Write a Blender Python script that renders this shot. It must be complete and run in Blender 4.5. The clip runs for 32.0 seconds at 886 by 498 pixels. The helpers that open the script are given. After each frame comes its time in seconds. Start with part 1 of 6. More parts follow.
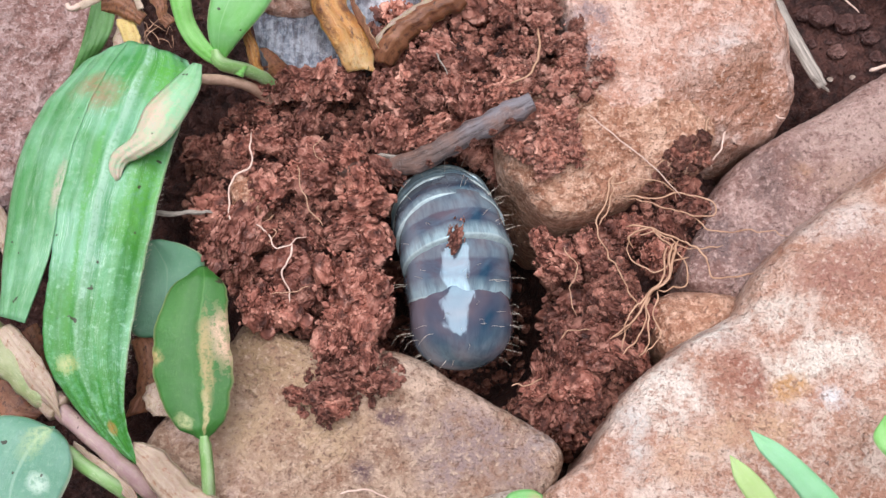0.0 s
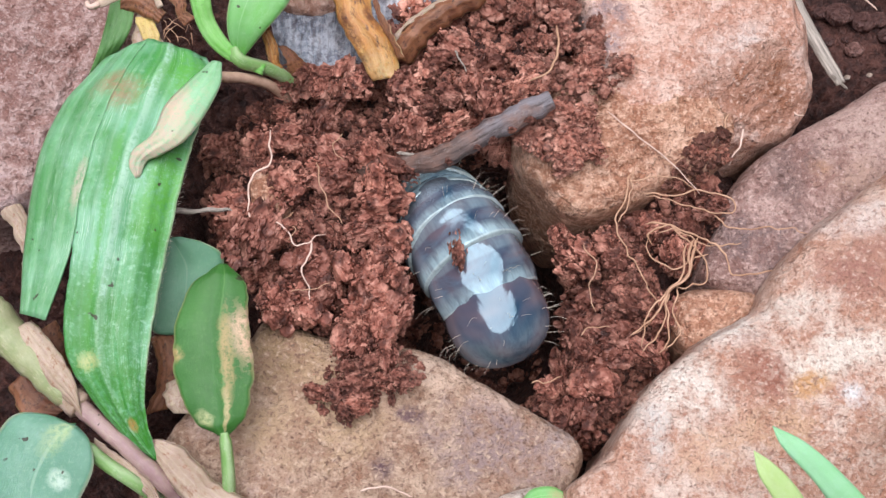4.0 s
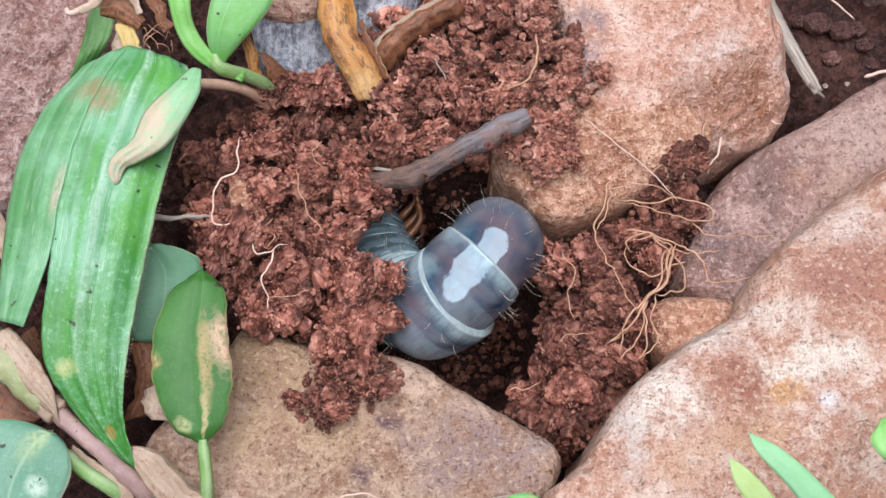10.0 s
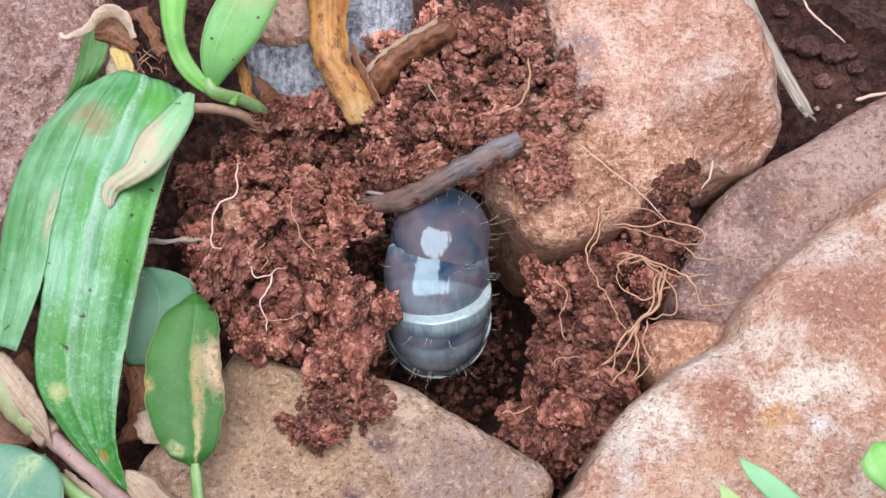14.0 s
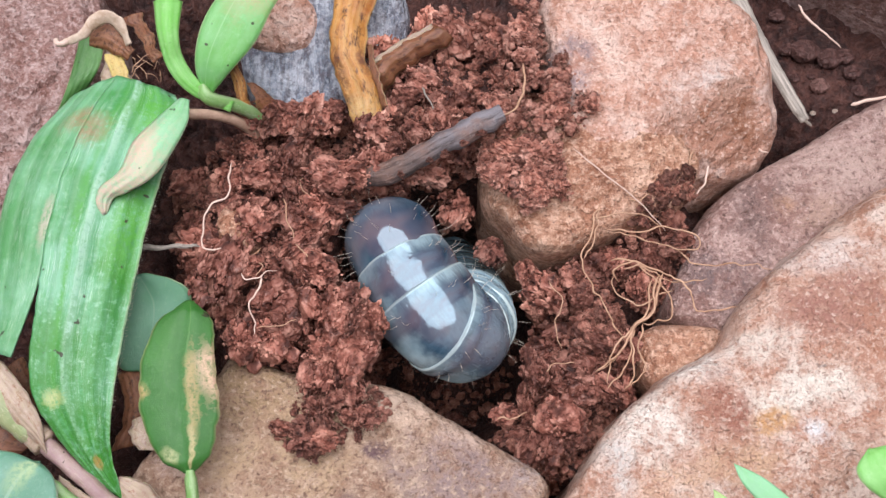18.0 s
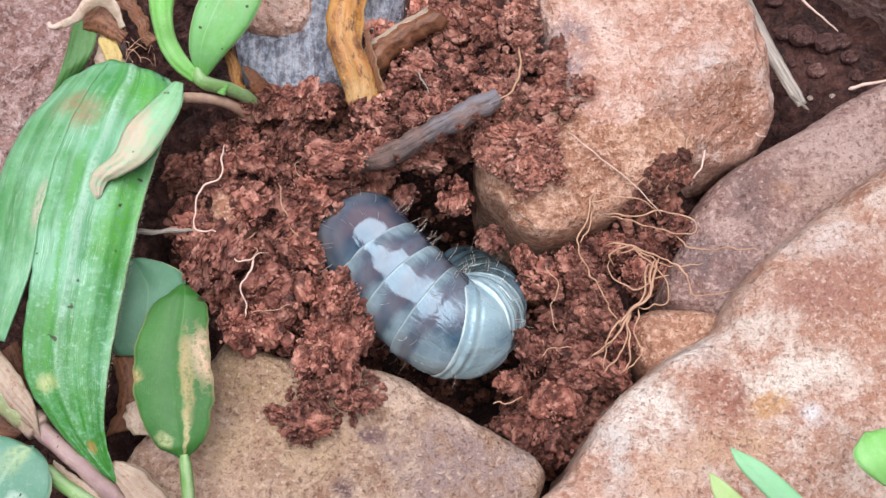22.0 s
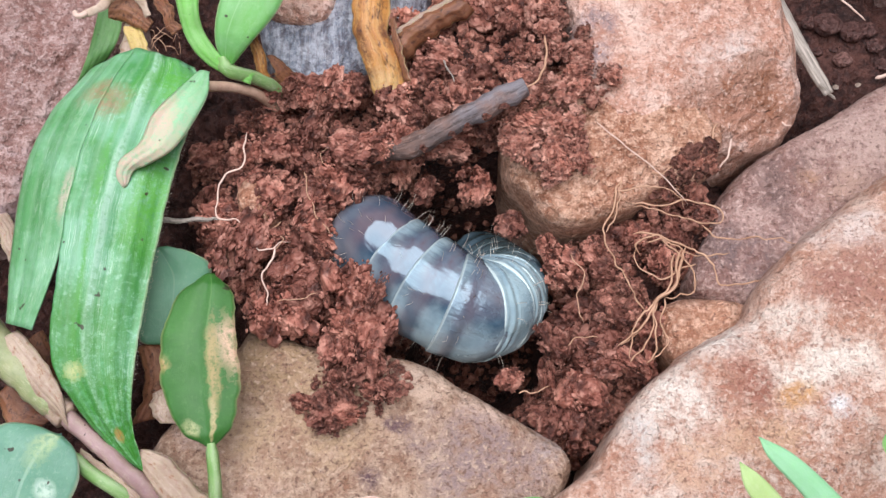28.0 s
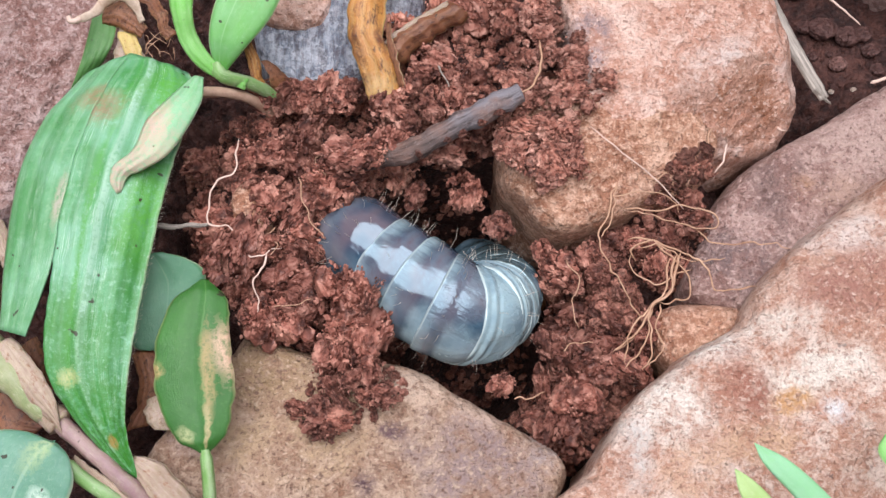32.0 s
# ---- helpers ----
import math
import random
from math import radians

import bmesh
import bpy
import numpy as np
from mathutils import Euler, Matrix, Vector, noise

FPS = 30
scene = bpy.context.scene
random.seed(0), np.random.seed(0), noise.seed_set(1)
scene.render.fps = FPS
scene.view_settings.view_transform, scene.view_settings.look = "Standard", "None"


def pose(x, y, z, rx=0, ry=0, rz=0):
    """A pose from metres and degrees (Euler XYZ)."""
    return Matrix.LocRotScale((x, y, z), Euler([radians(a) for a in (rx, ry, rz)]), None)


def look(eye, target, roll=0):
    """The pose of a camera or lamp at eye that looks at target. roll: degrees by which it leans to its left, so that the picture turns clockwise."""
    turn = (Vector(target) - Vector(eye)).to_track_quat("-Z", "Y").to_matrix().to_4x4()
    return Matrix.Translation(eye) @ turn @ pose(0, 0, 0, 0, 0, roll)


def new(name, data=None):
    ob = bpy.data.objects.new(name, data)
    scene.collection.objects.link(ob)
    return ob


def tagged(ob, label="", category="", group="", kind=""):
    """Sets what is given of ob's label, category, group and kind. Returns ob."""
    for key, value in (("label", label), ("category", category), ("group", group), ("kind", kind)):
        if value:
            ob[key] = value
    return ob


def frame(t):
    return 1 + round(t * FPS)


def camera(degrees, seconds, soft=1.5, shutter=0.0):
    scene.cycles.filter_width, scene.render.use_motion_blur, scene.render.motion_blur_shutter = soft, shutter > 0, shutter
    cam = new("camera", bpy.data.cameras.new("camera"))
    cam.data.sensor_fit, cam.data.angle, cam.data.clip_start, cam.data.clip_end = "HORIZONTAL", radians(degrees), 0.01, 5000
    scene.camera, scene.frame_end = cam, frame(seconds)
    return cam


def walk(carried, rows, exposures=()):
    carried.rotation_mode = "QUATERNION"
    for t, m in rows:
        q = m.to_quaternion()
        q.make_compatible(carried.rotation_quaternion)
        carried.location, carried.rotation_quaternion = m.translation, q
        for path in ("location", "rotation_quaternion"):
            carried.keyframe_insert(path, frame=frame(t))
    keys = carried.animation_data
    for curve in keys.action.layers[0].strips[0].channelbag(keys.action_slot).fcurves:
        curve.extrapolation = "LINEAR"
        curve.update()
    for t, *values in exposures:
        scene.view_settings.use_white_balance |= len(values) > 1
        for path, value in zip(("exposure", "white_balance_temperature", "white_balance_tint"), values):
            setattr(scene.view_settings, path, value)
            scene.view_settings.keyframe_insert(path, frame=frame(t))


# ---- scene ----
import itertools
import mathutils.bvhtree

# Lengths below are in millimetres unless they are given to pose(); mm() turns them into metres.
cam = camera(40, 32.0, soft=1.4)

PATH = [
    (0.0, pose(0.00000, -0.03494, 0.13040, 15.000, -0.000, 0.000)),
    (0.5, pose(0.00014, -0.03522, 0.12992, 15.276, -0.216, -0.119)),
    (1.0, pose(0.00014, -0.03545, 0.12996, 15.182, -0.055, -0.069)),
    (1.5, pose(-0.00153, -0.03556, 0.12952, 14.718, 0.072, 0.037)),
    (2.0, pose(-0.00140, -0.03523, 0.13008, 15.006, 0.120, 0.061)),
    (2.5, pose(0.00071, -0.03476, 0.12988, 15.161, -0.414, -0.159)),
    (3.0, pose(-0.00022, -0.03535, 0.12964, 15.145, -0.349, -0.178)),
    (3.5, pose(-0.00181, -0.03555, 0.13032, 15.139, 0.203, 0.002)),
    (5.5, pose(-0.00137, -0.03600, 0.12979, 15.315, -0.009, -0.006)),
    (6.0, pose(-0.00207, -0.03610, 0.12989, 14.915, 0.164, 0.082)),
    (6.5, pose(-0.00088, -0.03579, 0.12993, 15.141, -0.090, -0.004)),
    (7.0, pose(-0.00063, -0.03536, 0.12974, 14.877, -0.504, -0.104)),
    (7.5, pose(-0.00124, -0.03600, 0.12965, 14.842, -0.149, 0.017)),
    (8.0, pose(-0.00130, -0.03628, 0.13016, 15.126, -0.099, 0.037)),
    (8.5, pose(-0.00112, -0.03648, 0.13017, 15.046, -0.039, 0.064)),
    (9.0, pose(-0.00074, -0.03542, 0.13021, 15.269, -0.422, -0.143)),
    (9.5, pose(0.00005, -0.03564, 0.13024, 15.450, -0.775, -0.183)),
    (10.0, pose(-0.00090, -0.03572, 0.13056, 15.510, -0.453, -0.088)),
    (10.5, pose(-0.00075, -0.03548, 0.13086, 15.645, -0.213, 0.018)),
    (11.0, pose(0.00003, -0.03497, 0.13109, 15.899, -0.472, -0.069)),
    (11.5, pose(0.00037, -0.03504, 0.13090, 15.957, -0.590, -0.132)),
    (12.0, pose(-0.00016, -0.03521, 0.13098, 16.046, -0.346, -0.058)),
    (12.5, pose(-0.00097, -0.03512, 0.13138, 16.131, -0.028, 0.060)),
    (13.0, pose(-0.00015, -0.03464, 0.13143, 16.149, -0.134, -0.021)),
    (13.5, pose(0.00038, -0.03429, 0.13140, 16.065, -0.377, -0.106)),
    (14.0, pose(-0.00010, -0.03463, 0.13136, 16.077, -0.462, -0.093)),
    (14.5, pose(-0.00069, -0.03480, 0.13153, 16.169, -0.043, 0.025)),
    (16.5, pose(-0.00062, -0.03460, 0.13145, 16.087, -0.146, -0.050)),
    (17.0, pose(-0.00041, -0.03469, 0.13141, 16.118, 0.011, 0.002)),
    (17.5, pose(0.00036, -0.03432, 0.13119, 16.318, -0.495, -0.186)),
    (18.0, pose(0.00047, -0.03438, 0.13127, 16.254, -0.432, -0.165)),
    (18.5, pose(0.00031, -0.03446, 0.13131, 16.170, -0.368, -0.137)),
    (19.0, pose(-0.00078, -0.03473, 0.13122, 15.870, -0.043, -0.019)),
    (19.5, pose(0.00044, -0.03463, 0.13116, 15.912, -0.226, -0.078)),
    (20.0, pose(0.00076, -0.03470, 0.13065, 15.675, -0.758, -0.241)),
    (20.5, pose(0.00061, -0.03480, 0.13048, 15.748, -0.606, -0.185)),
    (21.0, pose(-0.00027, -0.03489, 0.13066, 15.655, -0.397, -0.146)),
    (21.5, pose(0.00018, -0.03489, 0.13067, 15.783, -0.372, -0.137)),
    (22.0, pose(0.00081, -0.03509, 0.13052, 15.893, -0.492, -0.208)),
    (22.5, pose(0.00078, -0.03469, 0.13052, 15.766, -0.722, -0.226)),
    (23.0, pose(-0.00018, -0.03485, 0.13047, 15.730, -0.542, -0.159)),
    (23.5, pose(-0.00070, -0.03492, 0.13065, 15.659, -0.174, -0.047)),
    (24.0, pose(-0.00051, -0.03500, 0.13049, 15.816, -0.177, -0.055)),
    (24.5, pose(-0.00027, -0.03469, 0.13049, 15.762, -0.333, -0.127)),
    (26.5, pose(0.00000, -0.03510, 0.13023, 15.577, -0.380, -0.101)),
    (27.0, pose(0.00018, -0.03513, 0.12994, 15.547, -0.608, -0.169)),
    (27.5, pose(-0.00006, -0.03501, 0.13006, 15.400, -0.395, -0.102)),
    (28.0, pose(-0.00088, -0.03523, 0.13023, 15.472, -0.046, -0.000)),
    (28.5, pose(-0.00038, -0.03518, 0.13028, 15.444, 0.087, 0.055)),
    (29.0, pose(0.00007, -0.03512, 0.13014, 15.254, -0.244, -0.091)),
    (29.5, pose(0.00013, -0.03514, 0.12975, 15.133, -0.571, -0.164)),
    (30.0, pose(-0.00057, -0.03522, 0.12997, 15.125, -0.124, -0.026)),
    (30.5, pose(-0.00102, -0.03542, 0.12993, 15.337, 0.190, 0.024)),
    (31.0, pose(-0.00090, -0.03480, 0.13037, 15.523, -0.263, -0.093)),
    (31.5, pose(0.00002, -0.03465, 0.13021, 15.725, -0.359, -0.175)),
    (32.0, pose(-0.00066, -0.03483, 0.13006, 15.591, -0.167, -0.104)),
]
walk(cam, PATH, exposures=[(0.0, 0.0), (32.0, 0.0)])

# ---- light: an overcast sky, high and soft ----
world = bpy.data.worlds.new("overcast_sky")
scene.world = world
world.use_nodes = True
wn = world.node_tree.nodes
sky = wn.new("ShaderNodeTexSky")
sky.sky_type, sky.sun_disc = "NISHITA", False
sky.sun_elevation, sky.sun_rotation = radians(70), radians(200)
sky.air_density, sky.dust_density = 1.0, 4.0
world.node_tree.links.new(sky.outputs[0], wn["Background"].inputs[0])
wn["Background"].inputs[1].default_value = 0.006

sun = new("sun", bpy.data.lights.new("sun", "SUN"))
sun.data.energy, sun.data.angle, sun.data.color = 5.75, radians(70), (1.0, 0.97, 1.05)
sun.matrix_basis = look((-0.05, 0.12, 1.0), (0, 0, 0))


# ---- helpers of this scene ----
def mm(v):
    return Vector(v) * 0.001


def rnd(seed):
    return random.Random(seed)


def nodes_of(name):
    mat = bpy.data.materials.new(name)
    mat.use_nodes = True
    nt = mat.node_tree
    return mat, nt, nt.nodes["Principled BSDF"]


def add(nt, kind, **values):
    n = nt.nodes.new(kind)
    for key, value in values.items():
        n.inputs[key.replace("_", " ")].default_value = value
    return n


def coords(nt, space="Object", scale=(1, 1, 1)):
    c = nt.nodes.new("ShaderNodeTexCoord")
    m = nt.nodes.new("ShaderNodeMapping")
    m.inputs["Scale"].default_value = scale
    nt.links.new(c.outputs[space], m.inputs[0])
    return m.outputs[0]


def noise_of(nt, vec, scale, detail=6.0, rough=0.6, distort=0.0):
    n = add(nt, "ShaderNodeTexNoise", Scale=scale, Detail=detail, Roughness=rough, Distortion=distort)
    nt.links.new(vec, n.inputs["Vector"])
    return n.outputs["Fac"]


def ramp(nt, fac, stops):
    r = nt.nodes.new("ShaderNodeValToRGB")
    els = r.color_ramp.elements
    while len(els) < len(stops):
        els.new(0.5)
    for el, (p, c) in zip(els, stops):
        el.position, el.color = p, (*c, 1) if len(c) == 3 else c
    nt.links.new(fac, r.inputs[0])
    return r.outputs[0]


def mix(nt, fac, a, b, how="MIX"):
    m = nt.nodes.new("ShaderNodeMix")
    m.data_type, m.blend_type = "RGBA", how
    for socket, v in ((m.inputs[0], fac), (m.inputs[6], a), (m.inputs[7], b)):
        if isinstance(v, (int, float)):
            socket.default_value = v
        elif isinstance(v, tuple):
            socket.default_value = (*v, 1)
        else:
            nt.links.new(v, socket)
    return m.outputs[2]


def bump(nt, bsdf, height, dist, strength=1.0, normal=None):
    b = add(nt, "ShaderNodeBump", Strength=strength, Distance=dist)
    nt.links.new(height, b.inputs["Height"])
    if normal:
        nt.links.new(normal, b.inputs["Normal"])
    nt.links.new(b.outputs[0], bsdf.inputs["Normal"])
    return b.outputs[0]


# ---- materials ----
def spot(nt, vec, centre, radii, wobble, edge=0.25):
    """1 inside an uneven blot round centre, 0 outside; wobble is a noise that frays its rim."""
    sub = add(nt, "ShaderNodeVectorMath")
    sub.operation = "SUBTRACT"
    sub.inputs[1].default_value = (*centre, 0) if len(centre) == 2 else centre
    div = add(nt, "ShaderNodeVectorMath")
    div.operation = "DIVIDE"
    div.inputs[1].default_value = (*radii, 1e9) if len(radii) == 2 else radii
    ln = add(nt, "ShaderNodeVectorMath")
    ln.operation = "LENGTH"
    nt.links.new(vec, sub.inputs[0])
    nt.links.new(sub.outputs[0], div.inputs[0])
    nt.links.new(div.outputs[0], ln.inputs[0])
    m = add(nt, "ShaderNodeMath")
    m.operation = "MULTIPLY_ADD"
    m.inputs[1].default_value = 4.5
    nt.links.new(wobble, m.inputs[0])
    nt.links.new(ln.outputs["Value"], m.inputs[2])
    return ramp(nt, shift(nt, m.outputs[0], -3.1 + edge, 1), [(0.0, (1, 1, 1)), (2 * edge, (0, 0, 0))])


def shift(nt, value, offset, factor):
    m = add(nt, "ShaderNodeMath")
    m.operation = "MULTIPLY_ADD"
    m.inputs[1].default_value, m.inputs[2].default_value = factor, offset
    nt.links.new(value, m.inputs[0])
    return m.outputs[0]


def mix_rgb(a, b, f):
    return tuple(x * (1 - f) + y * f for x, y in zip(a, b))


def soil_material(name, dark, mid, light):
    mat, nt, b = nodes_of(name)
    v = coords(nt)
    big, fine, grain = noise_of(nt, v, 230, 4), noise_of(nt, v, 900, 5, 0.6), noise_of(nt, v, 2600, 3, 0.6)
    col = ramp(nt, fine, [(0.33, dark), (0.50, mid), (0.72, light)])
    col = mix(nt, ramp(nt, big, [(0.46, (0, 0, 0)), (0.68, (0.5, 0.5, 0.5))]), col, light)
    col = mix(nt, ramp(nt, big, [(0.34, (0.6, 0.6, 0.6)), (0.48, (0, 0, 0))]), col, dark)
    col = mix(nt, ramp(nt, grain, [(0.54, (0, 0, 0)), (0.66, (0.45, 0.45, 0.45))]), col, light)
    each = nt.nodes.new("ShaderNodeObjectInfo")
    damp = ramp(nt, each.outputs["Random"], [(0.0, (0.50, 0.46, 0.44)), (0.5, (1, 1, 1)), (1.0, (1.25, 1.22, 1.18))])
    col = mix(nt, 1.0, col, damp, "MULTIPLY")
    nt.links.new(col, b.inputs["Base Color"])
    nt.links.new(ramp(nt, grain, [(0.40, (0.75, 0.75, 0.75)), (0.60, (0.40, 0.40, 0.40))]), b.inputs["Roughness"])
    b.inputs["Specular IOR Level"].default_value = 0.4
    n1 = bump(nt, b, fine, 0.0018, 1.0)
    bump(nt, b, grain, 0.0005, 0.8, n1)
    return mat


SOIL = soil_material("red_soil", (0.030, 0.0095, 0.007), (0.26, 0.092, 0.064), (0.63, 0.325, 0.245))
DRY_SOIL = soil_material("dry_red_soil", (0.07, 0.022, 0.016), (0.42, 0.165, 0.115), (0.77, 0.44, 0.34))
# Red soil darkened for the ground sheet: shade of gaps and pit painted in.
DARK_SOIL = soil_material("shaded_soil", (0.014, 0.005, 0.004), (0.050, 0.018, 0.014), (0.13, 0.056, 0.042))


def stone_material(name, base, pale, rust, patch, patchy=0.55, dark=(0.10, 0.06, 0.05), blots=(), contrast=1.0, streaks=0.0):
    """Sandstone: base colour, pale weathered grain, rusty stains, pale crusts; blots are crusts, stains or painted
    shade at known
    places of the stone: centre and radii in millimetres and a colour."""
    mat, nt, b = nodes_of(name)
    v = coords(nt)
    big = noise_of(nt, v, 60, 6, 0.6, 0.1)
    mid = noise_of(nt, v, 260, 7, 0.68, 0.1)
    fine = noise_of(nt, v, 1300, 6, 0.75)
    grain = noise_of(nt, v, 3600, 4, 0.75)
    spots = noise_of(nt, v, 520, 3, 0.5)
    col = ramp(nt, mid, [(0.35, rust), (0.50, base), (0.68, pale)])
    col = mix(nt, ramp(nt, big, [(0.45, (0, 0, 0)), (0.60, (1, 1, 1))]), col, mix(nt, 0.7, col, rust))
    col = mix(nt, ramp(nt, noise_of(nt, v, 120, 8, 0.74), [(patchy, (0, 0, 0)), (patchy + 0.08, (1, 1, 1))]), col, patch)
    if streaks:
        lines = noise_of(nt, coords(nt, "Object", (1, 0.12, 1)), 1500, 4, 0.65, 0.4)
        col = mix(nt, ramp(nt, lines, [(0.50, (0, 0, 0)), (0.58, (streaks,) * 3)]), col, pale)
        col = mix(nt, ramp(nt, lines, [(0.40, (streaks,) * 3), (0.47, (0, 0, 0))]), col, dark)
    k = 0.55 * contrast
    col = mix(nt, ramp(nt, fine, [(0.52, (0, 0, 0)), (0.62, (k, k, k))]), col, pale)
    col = mix(nt, ramp(nt, fine, [(0.36, (k, k, k)), (0.47, (0, 0, 0))]), col, mix(nt, 0.25, rust, dark))
    h, j = 0.35 * k, 0.34 * contrast
    pits = noise_of(nt, v, 900, 3, 0.62)
    col = mix(nt, ramp(nt, pits, [(0.52, (0, 0, 0)), (0.63, (j, j, j))]), col, pale)
    col = mix(nt, ramp(nt, pits, [(0.34, (j, j, j)), (0.45, (0, 0, 0))]), col, mix(nt, 0.35, rust, base))
    col = mix(nt, ramp(nt, grain, [(0.54, (0, 0, 0)), (0.68, (h, h, h))]), col, pale)
    col = mix(nt, ramp(nt, grain, [(0.32, (h, h, h)), (0.45, (0, 0, 0))]), col, mix(nt, 0.6, rust, dark))
    col = mix(nt, ramp(nt, spots, [(0.25, (0.8, 0.8, 0.8)), (0.28, (0, 0, 0))]), col, dark)
    fray = noise_of(nt, v, 150, 8, 0.72)
    for centre, radii, colour in blots:
        at = coords(nt, "Object", (1000, 1000, 0))
        mask = mix(nt, 1.0, spot(nt, at, centre, radii, mix(nt, 0.3, fray, fine), 0.25), ramp(nt, fine, [(0.36, (0.1, 0.1, 0.1)), (0.52, (1, 1, 1))]), "MULTIPLY")
        mask = mix(nt, 1.0, mask, ramp(nt, mid, [(0.40, (0.3, 0.3, 0.3)), (0.52, (1, 1, 1))]), "MULTIPLY")
        col = mix(nt, mask, col, colour)
    specks, q = noise_of(nt, v, 1700, 2, 0.5), min(1.0, contrast) ** 3
    col = mix(nt, ramp(nt, specks, [(0.32, (0.75 * q, 0.75 * q, 0.75 * q)), (0.40, (0, 0, 0))]), col, mix(nt, 0.5, rust, dark))
    col = mix(nt, ramp(nt, specks, [(0.60, (0, 0, 0)), (0.68, (0.65 * q, 0.65 * q, 0.65 * q))]), col, pale)
    nt.links.new(col, b.inputs["Base Color"])
    b.inputs["Roughness"].default_value = 0.52
    b.inputs["Specular IOR Level"].default_value = 0.5
    n1 = bump(nt, b, mid, 0.0018, 0.8)
    n2 = bump(nt, b, pits, 0.0011, 0.8, n1)
    n3 = bump(nt, b, mix(nt, 0.5, fine, specks), 0.0005, 0.8, n2)
    bump(nt, b, grain, 0.00012, 0.8, n3)
    return mat


PINK_STONE = stone_material("pink_sandstone", (0.68, 0.40, 0.30), (0.90, 0.68, 0.57), (0.50, 0.23, 0.145), (0.82, 0.60, 0.51), 0.54, contrast=0.95,
                            # the two dark rust blots mix rust stain with painted shade of the slope
                            blots=[((31.5, 23.2), (3.5, 2.2), (0.76, 0.62, 0.55)), ((28.8, 20.4), (2.5, 3.0), (0.74, 0.58, 0.50)), ((34.9, 21.1), (2.2, 2.6), (0.62, 0.40, 0.30)), ((33.5, 18.0), (7.0, 4.6), (0.36, 0.155, 0.085)), ((25.5, 12.6), (7.5, 3.0), (0.35, 0.155, 0.085)), ((16.5, 25.2), (3.0, 4.0), (0.33, 0.24, 0.24))])
SPECKLED_STONE = stone_material("speckled_sandstone", (0.60, 0.355, 0.255), (0.85, 0.66, 0.545), (0.45, 0.205, 0.125), (0.78, 0.62, 0.52), 0.51, contrast=0.94, blots=[
    ((36.2, -14.1), (5.0, 3.4), (0.86, 0.77, 0.66)), ((41.1, -11.7), (5.0, 3.6), (0.86, 0.76, 0.65)), ((35.4, -8.7), (5.0, 2.2), (0.78, 0.66, 0.56)), ((43.4, 1.9), (7.0, 2.6), (0.80, 0.66, 0.58)), ((32.2, -20.5), (5.0, 2.4), (0.66, 0.42, 0.27)), ((25.2, -22.8), (4.5, 3.0), (0.70, 0.46, 0.32)), ((36.0, -16.4), (3.0, 1.6), (0.60, 0.33, 0.15)), ((23.7, -17.0), (4.0, 4.5), (0.88, 0.80, 0.70)), ((28.5, -9.9), (5.0, 2.6), (0.86, 0.77, 0.68)),
    ((40.0, -17.3), (2.4, 2.0), (0.85, 0.82, 0.80)), ((30.9, -14.6), (3.4, 4.0), (0.36, 0.15, 0.10)), ((44.1, -3.8), (6.0, 4.5), (0.40, 0.19, 0.14)), ((19.5, -21.1), (2.4, 3.6), (0.72, 0.66, 0.60))])
TAN_STONE = stone_material("tan_sandstone", (0.52, 0.275, 0.17), (0.84, 0.56, 0.41), (0.34, 0.135, 0.07), (0.60, 0.36, 0.26), contrast=1.45)
BROWN_STONE = stone_material("brown_sandstone", (0.41, 0.275, 0.19), (0.64, 0.475, 0.35), (0.29, 0.15, 0.09), (0.50, 0.36, 0.29), 0.57, (0.09, 0.055, 0.05), contrast=1.0, blots=
                             [((-19.8, -12.6), (8.0, 6.0), (0.36, 0.24, 0.13)), ((-16.0, -18.1), (10.0, 6.0), (0.52, 0.36, 0.22)), ((-1.5, -13.2), (5.0, 2.4), (0.66, 0.48, 0.36)), ((5.8, -16.6), (5.0, 2.6), (0.64, 0.47, 0.37)), ((10.6, -20.2), (3.0, 3.4), (0.52, 0.44, 0.40)), ((-5.7, -18.4), (1.8, 1.1), (0.15, 0.085, 0.09)), ((4.0, -22.3), (9.0, 5.5), (0.33, 0.235, 0.215)), ((-8.6, -24.1), (1.6, 1.3), (0.13, 0.07, 0.075)), ((-5.7, -13.2), (4.0, 1.8), (0.50, 0.37, 0.28))])
DARK_STONE = stone_material("dark_stone", (0.41, 0.26, 0.22), (0.66, 0.48, 0.42), (0.25, 0.125, 0.10), (0.56, 0.36, 0.27), 0.58, contrast=1.2, blots=[
    ((48.5, 14.5), (8.0, 5.5), (0.56, 0.40, 0.34)), ((44.0, 9.0), (5.0, 3.0), (0.47, 0.31, 0.24)), ((41.2, 10.0), (1.6, 1.3), (0.50, 0.28, 0.17)), ((34.7, 0.6), (6.0, 4.5), (0.17, 0.118, 0.115)), ((37.9, 9.3), (4.0, 6.0), (0.19, 0.115, 0.10))])
PALE_PEBBLE = stone_material("pale_pebble", (0.56, 0.46, 0.38), (0.82, 0.75, 0.68), (0.36, 0.25, 0.17), (0.76, 0.70, 0.62), 0.52)
PEBBLE_RED = stone_material("dull_red_pebble", (0.10, 0.042, 0.034), (0.17, 0.085, 0.07), (0.06, 0.022, 0.017), (0.13, 0.06, 0.05), 0.6, (0.03, 0.015, 0.012))
DUSTY_PEBBLE = stone_material("dusty_red_pebble", (0.22, 0.11, 0.09), (0.33, 0.19, 0.16), (0.14, 0.06, 0.045), (0.26, 0.14, 0.12), 0.6)
